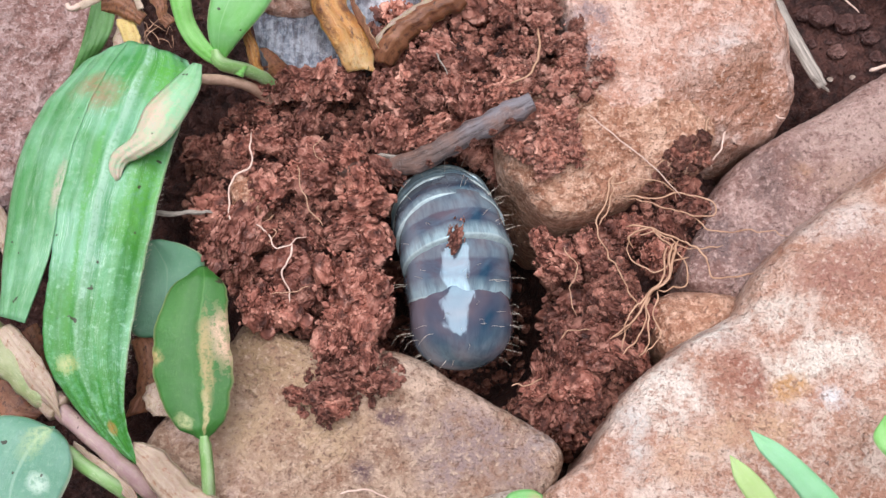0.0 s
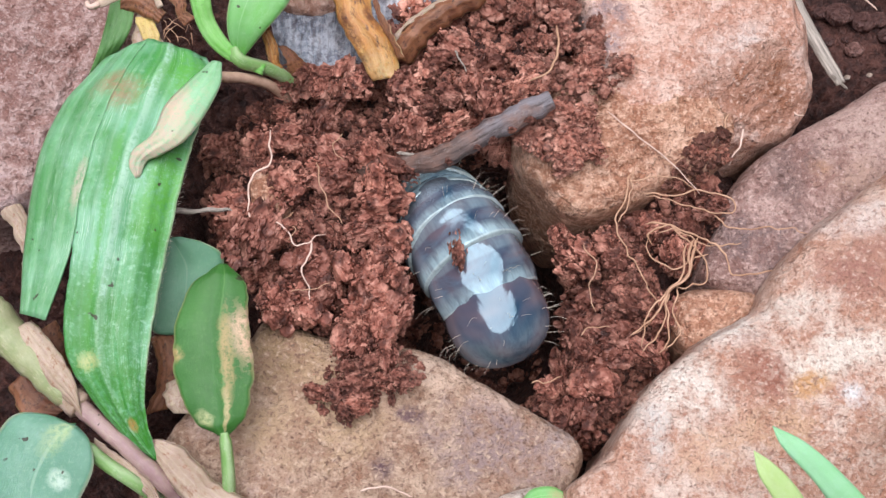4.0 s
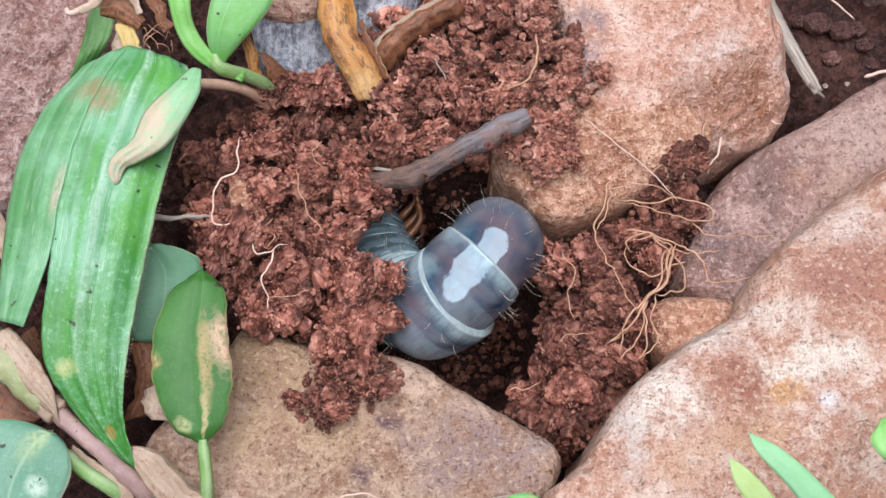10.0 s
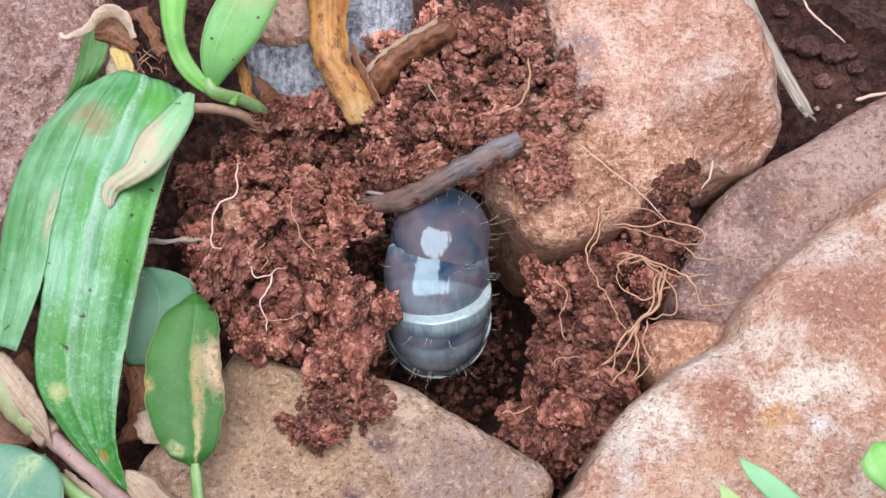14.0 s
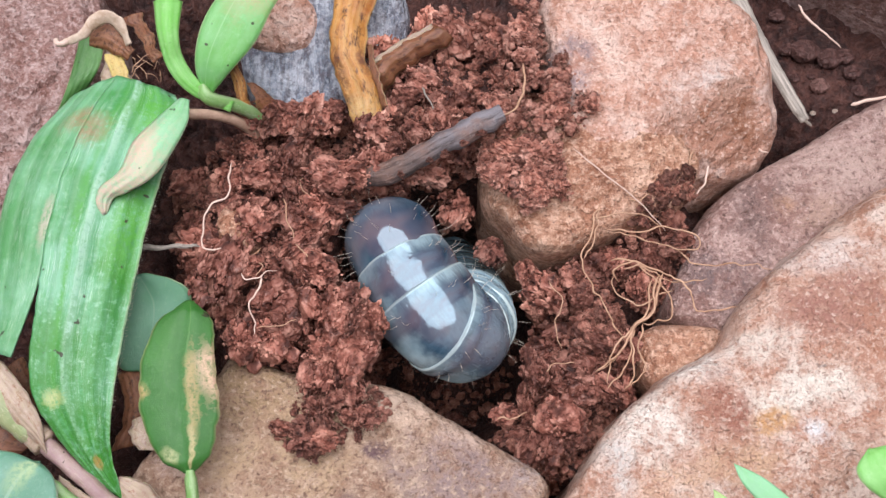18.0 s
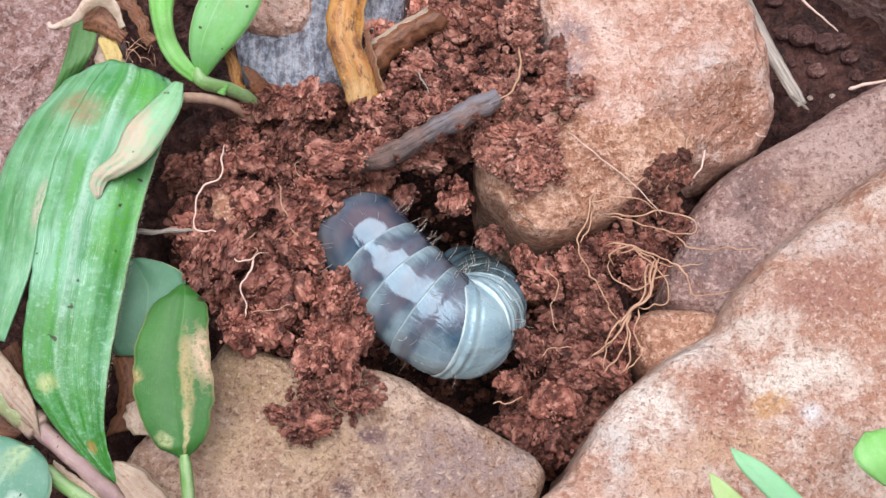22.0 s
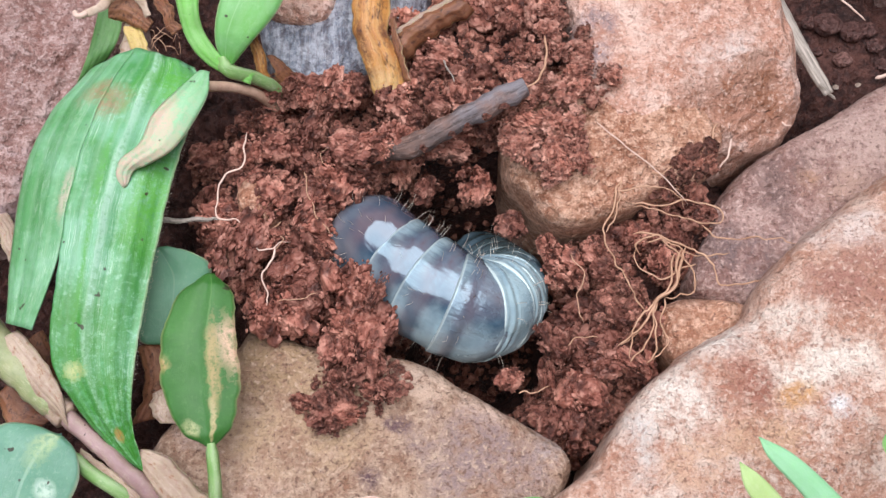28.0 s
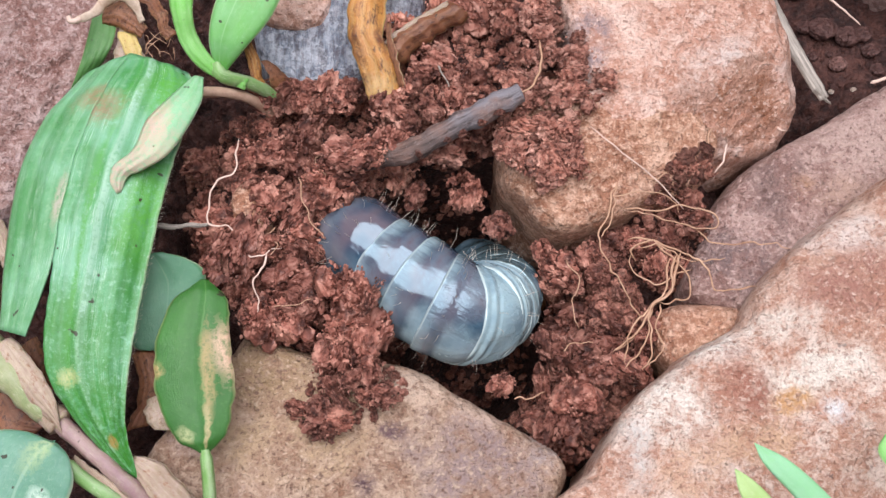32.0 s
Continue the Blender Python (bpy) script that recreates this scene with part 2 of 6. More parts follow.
GREY_STONE = stone_material("grey_red_stone", (0.40, 0.255, 0.22), (0.64, 0.48, 0.44), (0.24, 0.105, 0.08), (0.46, 0.34, 0.33), 0.55, contrast=1.3)
BLUE_STONE = stone_material("blue_grey_stone", (0.28, 0.33, 0.40), (0.72, 0.75, 0.80), (0.15, 0.15, 0.19), (0.40, 0.40, 0.44), 0.58, streaks=0.45, contrast=0.8, blots=[
    ((-6.2, 29.5), (3.5, 1.5), (0.75, 0.73, 0.74))])


def leaf_material(name, green, pale, vein, dry=(0.55, 0.40, 0.24), veins=30, dryness=0.75, streak=0.5, gloss=0.38, midrib=None, blots=(), veiny=0.10, margin=(0.9, 0.9), along=False):
    """Green leaf: veins along its length (UV u across, v along), pale streaks, dry patches and small spots."""
    mat, nt, b = nodes_of(name)
    uv = coords(nt, "UV")
    v = coords(nt)
    w = nt.nodes.new("ShaderNodeTexWave")
    w.wave_type, w.bands_direction = "BANDS", "X"
    for key, value in (("Scale", veins / 6.28), ("Distortion", 1.0), ("Detail", 3.0), ("Detail Scale", 2.0)):
        w.inputs[key].default_value = value
    nt.links.new(uv, w.inputs["Vector"])
    streaks = noise_of(nt, coords(nt, "UV", (30, 6, 1) if along else (80, 14, 1)), 1.0, 6, 0.75)
    big, small = noise_of(nt, v, 140, 6, 0.65), noise_of(nt, v, 1500, 5, 0.7)
    patches = noise_of(nt, coords(nt, "UV", (3, 6, 1)), 1.0, 4)
    col = mix(nt, ramp(nt, big, [(0.38, (0, 0, 0)), (0.62, (1, 1, 1))]), green, pale)
    col = mix(nt, ramp(nt, w.outputs["Fac"], [(0.5, (0, 0, 0)), (1.0, (veiny, veiny, veiny))]), col, vein)
    hair = mix(nt, ramp(nt, patches, [(0.46, (0, 0, 0)), (0.58, (1, 1, 1))]), (0, 0, 0), ramp(nt, streaks, [(0.52, (0, 0, 0)), (0.60, (streak, streak, streak))]))
    col = mix(nt, ramp(nt, streaks, [(0.36, (0.6, 0.6, 0.6)), (0.46, (0, 0, 0))]), col, green)
    col = mix(nt, hair, col, vein)
    col = mix(nt, ramp(nt, small, [(0.55, (0, 0, 0)), (0.75, (0.35, 0.35, 0.35))]), col, vein)
    side = nt.nodes.new("ShaderNodeSeparateXYZ")
    nt.links.new(uv, side.inputs[0])
    col = mix(nt, ramp(nt, side.outputs[0], [(0.0, (margin[0],) * 3), (0.035, (0, 0, 0)), (0.965, (0, 0, 0)), (1.0, (margin[1],) * 3)]), col, mix_rgb(vein, (0.6, 0.55, 0.3), 0.4))
    if midrib is not None:
        col = mix(nt, mix(nt, 0.6, spot(nt, uv, (midrib, 0.5), (0.014, 1.6), big, 0.5), (0, 0, 0)), col, vein)
    col = mix(nt, ramp(nt, noise_of(nt, coords(nt, "UV", (4.5, 9, 1)), 1.0, 7, 0.72) if along else noise_of(nt, v, 150, 6, 0.68), [(dryness - 0.02, (0, 0, 0)), (dryness + (0.10 if along else 0.03), (1, 1, 1))]), col, dry)
    for centre, radii, colour in blots:
        mask = mix(nt, 1.0, spot(nt, uv, centre, radii, mix(nt, 0.6, big, small), 0.3), ramp(nt, small, [(0.36, (0.15, 0.15, 0.15)), (0.56, (0.9, 0.9, 0.9))]), "MULTIPLY")
        col = mix(nt, mask, col, colour)
    col = mix(nt, ramp(nt, noise_of(nt, v, 700, 2, 0.4), [(0.25, (0.9, 0.9, 0.9)), (0.272, (0, 0, 0))]), col, (0.03, 0.02, 0.01))
    nt.links.new(col, b.inputs["Base Color"])
    b.inputs["Roughness"].default_value = gloss
    b.inputs["Subsurface Weight"].default_value = 0.12
    b.inputs["Subsurface Radius"].default_value = (0.0006, 0.0012, 0.0003)
    n1 = bump(nt, b, w.outputs["Fac"], 0.0001, 0.45)
    n2 = bump(nt, b, streaks, 0.00012, 0.5, n1)
    bump(nt, b, small, 0.00012, 0.6, n2)
    return mat


BROWN_SPOT, RUST_SPOT = (0.30, 0.22, 0.12), (0.45, 0.22, 0.06)
BLADE = leaf_material("broad_grass_leaf", (0.065, 0.27, 0.075), (0.17, 0.42, 0.24), (0.44, 0.64, 0.48), veins=16, dryness=0.80, streak=0.8, midrib=0.40, margin=(0.0, 0.9),
                      blots=[((0.42, 0.45), (0.055, 0.9), (0.33, 0.56, 0.40)), ((0.28, 0.50), (0.05, 0.42), (0.06, 0.30, 0.035)), ((0.82, 0.36), (0.26, 0.14), (0.075, 0.32, 0.025)), ((0.7, 0.08), (0.3, 0.07), (0.08, 0.33, 0.03)), ((0.02, 0.16), (0.30, 0.045), BROWN_SPOT), ((0.6, 1.0), (2.4, 0.50), (0.03, 0.20, 0.008)), ((0.55, 0.90), (0.14, 0.016), RUST_SPOT), ((0.25, 0.74), (0.16, 0.022), (0.46, 0.50, 0.22))])
BLADE_STRIP = leaf_material("split_grass_leaf", (0.075, 0.27, 0.085), (0.17, 0.41, 0.22), (0.42, 0.61, 0.43), veins=9, dryness=0.80, streak=0.6, margin=(0.9, 0.0), blots=[((1.0, 0.19), (0.5, 0.06), BROWN_SPOT), ((0.92, 0.56), (0.10, 0.10), (0.46, 0.42, 0.32))])
OVAL_LEAF = leaf_material("oval_leaf", (0.026, 0.13, 0.018), (0.045, 0.18, 0.03), (0.15, 0.30, 0.09), veins=3, dryness=0.74, streak=0.1, gloss=0.46, midrib=0.62, veiny=0.05,
                          blots=[((0.97, 0.42), (0.22, 0.16), (0.66, 0.44, 0.30)), ((0.68, 0.55), (0.09, 0.26), (0.40, 0.30, 0.13)), ((0.66, 0.85), (0.06, 0.14), (0.48, 0.40, 0.20)), ((0.03, 0.52), (0.10, 0.04), (0.50, 0.36, 0.16)), ((0.25, 0.86), (0.15, 0.05), (0.42, 0.45, 0.22))])
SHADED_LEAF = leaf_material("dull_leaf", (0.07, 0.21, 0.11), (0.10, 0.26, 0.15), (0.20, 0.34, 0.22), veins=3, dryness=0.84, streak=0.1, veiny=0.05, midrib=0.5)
ROUND_LEAF = leaf_material("round_leaf", (0.09, 0.25, 0.155), (0.15, 0.33, 0.23), (0.34, 0.50, 0.38), veins=3, dryness=0.80, streak=0.15, midrib=0.52, veiny=0.05,
                           blots=[((0.5, 0.2), (0.14, 0.2), (0.34, 0.46, 0.24)), ((0.75, 0.5), (0.1, 0.06), (0.45, 0.60, 0.48))])
TIPPED_LEAF = leaf_material("brown_tipped_leaf", (0.13, 0.40, 0.08), (0.20, 0.48, 0.18), (0.36, 0.60, 0.32), veins=6, dryness=0.80, streak=0.3, midrib=0.35,
                            blots=[((0.55, 0.72), (0.5, 0.22), (0.36, 0.34, 0.16))])
FRESH_LEAF = leaf_material("fresh_leaf", (0.15, 0.46, 0.07), (0.24, 0.54, 0.16), (0.40, 0.66, 0.32), veins=6, dryness=0.85, streak=0.2, veiny=0.15)
PALE_TIP = leaf_material("pale_leaf_tip", (0.22, 0.52, 0.24), (0.28, 0.58, 0.32), (0.38, 0.64, 0.42), veins=4, dryness=0.9, streak=0.1, veiny=0.1)
YELLOW_TIP = leaf_material("yellow_green_tip", (0.34, 0.52, 0.16), (0.42, 0.58, 0.24), (0.50, 0.64, 0.34), veins=4, dryness=0.9, streak=0.1, veiny=0.1)
HALF_DRY = leaf_material("half_dry_leaf", (0.20, 0.47, 0.22), (0.32, 0.58, 0.36), (0.46, 0.64, 0.44), dry=(0.60, 0.44, 0.33), veins=6, dryness=0.72, streak=0.2, veiny=0.12,
                         blots=[((0.35, 1.0), (1.3, 0.60), (0.62, 0.46, 0.36)), ((0.1, 0.45), (0.55, 0.20), (0.60, 0.45, 0.34))])
DRY_LEAF = leaf_material("dry_leaf", (0.32, 0.235, 0.165), (0.48, 0.38, 0.285), (0.64, 0.54, 0.44), dry=(0.26, 0.13, 0.07), veins=10, dryness=0.55, streak=0.25, gloss=0.6, along=True)
ORANGE_DRY = leaf_material("orange_dry_leaf", (0.28, 0.09, 0.015), (0.52, 0.25, 0.06), (0.64, 0.44, 0.20), dry=(0.07, 0.022, 0.01), veins=7, dryness=0.54, streak=0.3, gloss=0.45, along=True,
                           blots=[((0.6, 0.97), (0.9, 0.17), (0.62, 0.46, 0.24)), ((0.15, 0.7), (0.16, 0.2), (0.10, 0.03, 0.012)), ((0.9, 0.62), (0.2, 0.12), (0.12, 0.04, 0.015))], veiny=0.3)
YELLOW_DRY = leaf_material("yellowed_leaf", (0.40, 0.30, 0.08), (0.56, 0.42, 0.14), (0.66, 0.56, 0.30), dry=(0.30, 0.15, 0.05), veins=6, dryness=0.56, streak=0.3, gloss=0.5, along=True)
BROWN_DRY = leaf_material("brown_dry_leaf", (0.15, 0.052, 0.022), (0.27, 0.115, 0.055), (0.40, 0.23, 0.13), dry=(0.07, 0.024, 0.012), veins=8, dryness=0.52, streak=0.2, gloss=0.5, along=True)
DARK_BLADE = leaf_material("dark_grass_leaf", (0.045, 0.15, 0.03), (0.09, 0.24, 0.06), (0.22, 0.36, 0.16), veins=8, dryness=0.7, streak=0.4)
CULM = leaf_material("purple_grass_culm", (0.27, 0.165, 0.16), (0.42, 0.30, 0.27), (0.52, 0.48, 0.32), veins=6, dryness=0.75, streak=0.5)
PALE_STEM = leaf_material("pale_leaf_base", (0.20, 0.26, 0.10), (0.35, 0.37, 0.20), (0.50, 0.49, 0.33), dry=(0.50, 0.36, 0.25), veins=6, dryness=0.6, streak=0.7, veiny=0.3)
GREEN_STEM = leaf_material("green_stem", (0.18, 0.36, 0.10), (0.32, 0.48, 0.22), (0.50, 0.62, 0.40), veins=5, dryness=0.88, streak=0.8, veiny=0.4)


def plain_material(name, lo, hi, rough=0.6, size=600, rel=0.0002, stretch=(1, 1, 1), space="Object"):
    mat, nt, b = nodes_of(name)
    v = coords(nt, space, stretch)
    n, f = noise_of(nt, v, size, 5, 0.65), noise_of(nt, v, size * 5, 4, 0.7)
    col = mix(nt, 0.35, ramp(nt, n, [(0.3, lo), (0.7, hi)]), ramp(nt, f, [(0.3, lo), (0.7, hi)]))
    nt.links.new(col, b.inputs["Base Color"])
    b.inputs["Roughness"].default_value = rough
    bump(nt, b, f, rel, 0.8)
    return mat


def bark_material(name):
    """Old bark: warm dark brown at one end, weathered blue-grey at the other, with long cracks."""
    mat, nt, b = nodes_of(name)
    uv = coords(nt, "UV")
    v = coords(nt)
    sep = nt.nodes.new("ShaderNodeSeparateXYZ")
    nt.links.new(uv, sep.inputs[0])
    cracks = noise_of(nt, coords(nt, "UV", (16, 5, 1)), 1.0, 6, 0.7)
    blotch, fine = noise_of(nt, v, 260, 6, 0.65), noise_of(nt, v, 2200, 4, 0.7)
    col = ramp(nt, sep.outputs[1], [(0.25, (0.10, 0.055, 0.040)), (0.55, (0.15, 0.110, 0.098)), (0.8, (0.22, 0.205, 0.22))])
    col = mix(nt, ramp(nt, blotch, [(0.46, (0, 0, 0)), (0.62, (0.8, 0.8, 0.8))]), col, (0.24, 0.135, 0.10))
    col = mix(nt, ramp(nt, cracks, [(0.36, (0.85, 0.85, 0.85)), (0.50, (0, 0, 0))]), col, (0.03, 0.018, 0.015))
    col = mix(nt, ramp(nt, fine, [(0.55, (0, 0, 0)), (0.7, (0.5, 0.5, 0.5))]), col, (0.42, 0.36, 0.34))
    nt.links.new(col, b.inputs["Base Color"])
    b.inputs["Roughness"].default_value = 0.42
    n1 = bump(nt, b, cracks, 0.0005, 0.8)
    bump(nt, b, fine, 0.0002, 0.6, n1)
    return mat


TWIG = bark_material("dark_twig")
ROOT = plain_material("fine_root", (0.30, 0.15, 0.08), (0.64, 0.41, 0.27), 0.5, 300)
PALE_ROOT = plain_material("pale_root", (0.58, 0.40, 0.32), (0.75, 0.58, 0.48), 0.5, 300)
PAPER = plain_material("papery_leaf", (0.36, 0.22, 0.13), (0.74, 0.62, 0.50), 0.6, 420)
TAN_STALK = plain_material("tan_stalk", (0.34, 0.20, 0.13), (0.62, 0.44, 0.33), 0.5, 260)
STRAW = plain_material("grey_straw", (0.03, 0.022, 0.018), (0.74, 0.66, 0.56), 0.55, 1.2, 0.0002, (9, 1.5, 1), "UV")
BRISTLE = plain_material("amber_bristle", (0.52, 0.44, 0.35), (0.78, 0.71, 0.60), 0.35, 400)


def skin_material(name, tones, ln, rad, lip=0.8, milky=0.6, dorsal=False, ribs=0, wet=0.04):
    """Wet, taut skin of a grub: dark contents that show through, a milky veil behind a cream lip at the rear margin, a glossy film."""
    mat, nt, b = nodes_of(name)
    v = coords(nt)
    big, mid_n, soft = noise_of(nt, v, 150, 2, 0.5, 0.4), noise_of(nt, v, 430, 3, 0.55), noise_of(nt, v, 210, 0, 0.5)
    unit = coords(nt, "Object", (1000 / ln, 1000 / rad, 1000 / rad))
    sep = nt.nodes.new("ShaderNodeSeparateXYZ")
    nt.links.new(unit, sep.inputs[0])
    s = add(nt, "ShaderNodeMath")
    s.operation = "ADD"
    nt.links.new(sep.outputs[0], s.inputs[0])
    nt.links.new(shift(nt, mid_n, 0.42, 0.16), s.inputs[1])
    along = s.outputs[0]
    dark, mid, warm = tones
    col = ramp(nt, big, [(0.36, dark), (0.48, mid), (0.58, warm)])
    cloud = noise_of(nt, coords(nt, "Object", (1, 0.6, 0.6)), 330, 4, 0.6, 0.5)
    col = mix(nt, ramp(nt, cloud, [(0.45, (0, 0, 0)), (0.62, (0.36 * milky,) * 3)]), col, SMOKE)
    veil = ramp(nt, along, [(0.0, (milky * 0.8,) * 3), (0.20, (milky * 0.7,) * 3), (0.50, (0.03, 0.03, 0.03)), (0.92, (0, 0, 0)), (1.0, (milky * 0.25,) * 3)])
    if dorsal:
        veil = mix(nt, ramp(nt, shift(nt, sep.outputs[2], 0.5, 0.5), [(0.42, (0.30, 0.30, 0.30)), (0.8, (1, 1, 1))]), (0, 0, 0), veil)
    streak = noise_of(nt, coords(nt, "Object", (0.22, 1, 1)), 1500, 3, 0.6, 0.6)
    veil = mix(nt, 1.0, veil, ramp(nt, streak, [(0.34, (0.45, 0.45, 0.45)), (0.60, (1, 1, 1))]), "MULTIPLY")
    col = mix(nt, veil, col, MILK)
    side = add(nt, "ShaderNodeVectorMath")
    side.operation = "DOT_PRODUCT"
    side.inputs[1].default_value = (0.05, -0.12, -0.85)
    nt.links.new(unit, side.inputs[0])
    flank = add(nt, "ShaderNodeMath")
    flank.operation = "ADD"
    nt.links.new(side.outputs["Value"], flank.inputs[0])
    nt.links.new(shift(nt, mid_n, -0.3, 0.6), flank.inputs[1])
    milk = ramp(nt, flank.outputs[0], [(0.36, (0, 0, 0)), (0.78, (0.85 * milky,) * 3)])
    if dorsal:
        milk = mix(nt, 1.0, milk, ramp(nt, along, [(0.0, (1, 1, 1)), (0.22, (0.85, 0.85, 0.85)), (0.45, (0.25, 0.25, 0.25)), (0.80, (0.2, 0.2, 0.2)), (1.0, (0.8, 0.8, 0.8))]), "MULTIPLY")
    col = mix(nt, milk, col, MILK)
    if ribs:
        wave = add(nt, "ShaderNodeMath")
        wave.operation = "COSINE"
        nt.links.new(shift(nt, along, -math.pi * ribs, 2 * math.pi * ribs), wave.inputs[0])
        col = mix(nt, ramp(nt, wave.outputs[0], [(0.0, (0, 0, 0)), (1.0, (0.35, 0.35, 0.35))]), col, CREAM)
    col = mix(nt, ramp(nt, shift(nt, sep.outputs[0], 0.5, 1.0), [(0.0, (lip,) * 3), (0.03, (lip,) * 3), (0.065, (0, 0, 0))]), col, CREAM)
    nt.links.new(col, b.inputs["Base Color"])
    b.inputs["IOR"].default_value = 1.9
    b.inputs["Specular Tint"].default_value = (0.62, 0.90, 1.0, 1)
    b.inputs["Subsurface Weight"].default_value = 0.15
    b.inputs["Subsurface Radius"].default_value = (0.0008, 0.0009, 0.0010)
    nt.links.new(ramp(nt, mid_n, [(0.4, (wet,) * 3), (0.7, (wet * 2.2,) * 3)]), b.inputs["Roughness"])
    n1 = bump(nt, b, soft, 0.0016, 0.55)
    wrinkles = noise_of(nt, coords(nt, "Object", (0.5, 1, 1)), 900, 3, 0.6, 0.8)
    bump(nt, b, wrinkles, 0.0003 if wet < 0.1 else 0.0004, 0.15 if wet < 0.1 else 0.4, n1)
    return mat


MURK = (0.02, 0.03, 0.026)
NAVY, PURPLE, MAUVE = (0.018, 0.052, 0.095), (0.074, 0.076, 0.110), (0.132, 0.102, 0.122)
SMOKE, MILK, CREAM = (0.15, 0.25, 0.32), (0.36, 0.50, 0.53), (0.50, 0.59, 0.57)
HEAD_SHELL = plain_material("brown_head_shell", (0.10, 0.04, 0.02), (0.24, 0.10, 0.04), 0.25, 300, 0.00005)


# ---- mesh builders ----
def mesh_object(name, verts, faces, mat, parent=None, label="", uvs=None, smooth=True):
    """One mesh object; verts in millimetres."""
    me = bpy.data.meshes.new(name)
    me.from_pydata((np.asarray(verts, float) * 0.001).tolist(), [], faces)
    if smooth:
        me.shade_smooth()
    if uvs is not None:
        layer = me.uv_layers.new(name="UVMap")
        idx = np.empty(len(me.loops), np.int32)
        me.loops.foreach_get("vertex_index", idx)
        layer.data.foreach_set("uv", np.asarray(uvs, np.float32)[idx].ravel())
    me.materials.append(mat)
    ob = new(name, me)
    if parent is not None:
        ob.parent = parent
    if label:
        tagged(ob, label)
    return ob


def empty(name, label, category, group="", kind="", at=(0, 0, 0)):
    ob = new(name)
    ob.empty_display_size = 0.002
    ob.location = mm(at)
    return tagged(ob, label, category, group, kind)


def spline(points, n, closed=False):
    """Catmull-Rom through the points, n samples evenly spread along its length."""
    p = np.asarray(points, float)
    k = len(p)
    if closed:
        q = np.vstack([p[-1], p, p[0], p[1]])
        spans = k
    else:
        q = np.vstack([2 * p[0] - p[1], p, 2 * p[-1] - p[-2]])
        spans = k - 1
    out = []
    for i in range(spans):
        a, b, c, d = q[i], q[i + 1], q[i + 2], q[i + 3]
        for t in np.linspace(0, 1, 24, endpoint=False):
            out.append(0.5 * (2 * b + (c - a) * t + (2 * a - 5 * b + 4 * c - d) * t * t + (3 * b - a - 3 * c + d) * t ** 3))
    out.append(out[0] if closed else q[-2])
    out = np.array(out)
    s = np.r_[0, np.cumsum(np.linalg.norm(np.diff(out, axis=0), axis=1))]
    want = np.linspace(0, s[-1], n, endpoint=not closed)
    return np.stack([np.interp(want, s, out[:, j]) for j in range(out.shape[1])], 1)


def fbm(v, scale, seed, octaves=4):
    return noise.fractal(Vector((v[0] / scale + seed * 7.3, v[1] / scale - seed * 3.1, v[2] / scale + seed)), 1.0, 2.0, octaves)


def grid_faces(rows, cols, wrap=False):
    faces = []
    for i in range(rows - 1):
        for j in range(cols if wrap else cols - 1):
            k = (j + 1) % cols
            faces.append((i * cols + j, i * cols + k, (i + 1) * cols + k, (i + 1) * cols + j))
    return faces


def stone(name, outline, top, bottom, mat, label, edge=5.0, tilt=(0, 0), seed=1, lump=0.8, rough=0.25, crown=1.0, category="stone", facets=()):
    """A weathered stone: plan outline, crowned top with a rounded edge, sides that run down into the ground; each facet
    slopes down from a line: a point of it, the way down and the slope."""
    ring = spline(outline, 150, True)
    c = ring.mean(0)
    reach = np.linalg.norm(ring - c, axis=1)
    verts, steps = [], np.r_[np.linspace(0.03, 0.7, 16), np.linspace(0.72, 1.0, 22)]
    for s in steps:
        for p, r in zip(ring, reach):
            inset = (1 - s) * r
            drop = 0.0 if inset >= edge else edge - math.sqrt(max(0.0, edge * edge - (edge - inset) ** 2))
            q = c + (p - c) * s
            z = top + tilt[0] * (q[0] - c[0]) + tilt[1] * (q[1] - c[1]) - crown * s * s - drop
            for (fx, fy), (nx, ny), fall in facets:
                over = (q[0] - fx) * nx + (q[1] - fy) * ny + 0.8 * fbm((q[0], q[1], 0), 5.0, seed + 2, 3)
                z -= fall * 0.5 * (over + math.sqrt(over * over + 0.6))
            verts.append((q[0], q[1], z))
    last = np.array(verts[-150:])
    for k in range(1, 13):
        f = k / 12
        for p, q in zip(last, ring):
            w = 1 + 0.02 * math.sin(f * 3.1) - 0.12 * f * f
            verts.append((*(c + (q - c) * w), p[2] + (bottom - p[2]) * f))
    v = np.array(verts)
    centre = np.array((c[0], c[1], (top + bottom) / 2))
    out = v - centre
    out[:, 2] *= 1.6
    out /= np.linalg.norm(out, axis=1)[:, None]
    for i, p in enumerate(v):
        d = lump * fbm(p, 14, seed) + 0.45 * lump * fbm(p, 5, seed + 9, 3) + rough * fbm(p, 1.6, seed + 20, 3)
        v[i] = p + out[i] * d
    n = len(steps) + 12
    faces = grid_faces(n, 150, True)
    faces.append(tuple(reversed(range(150))))
    faces.append(tuple(range((n - 1) * 150, n * 150)))
    ob = mesh_object(name, v, faces, mat)
    return tagged(ob, label, category)


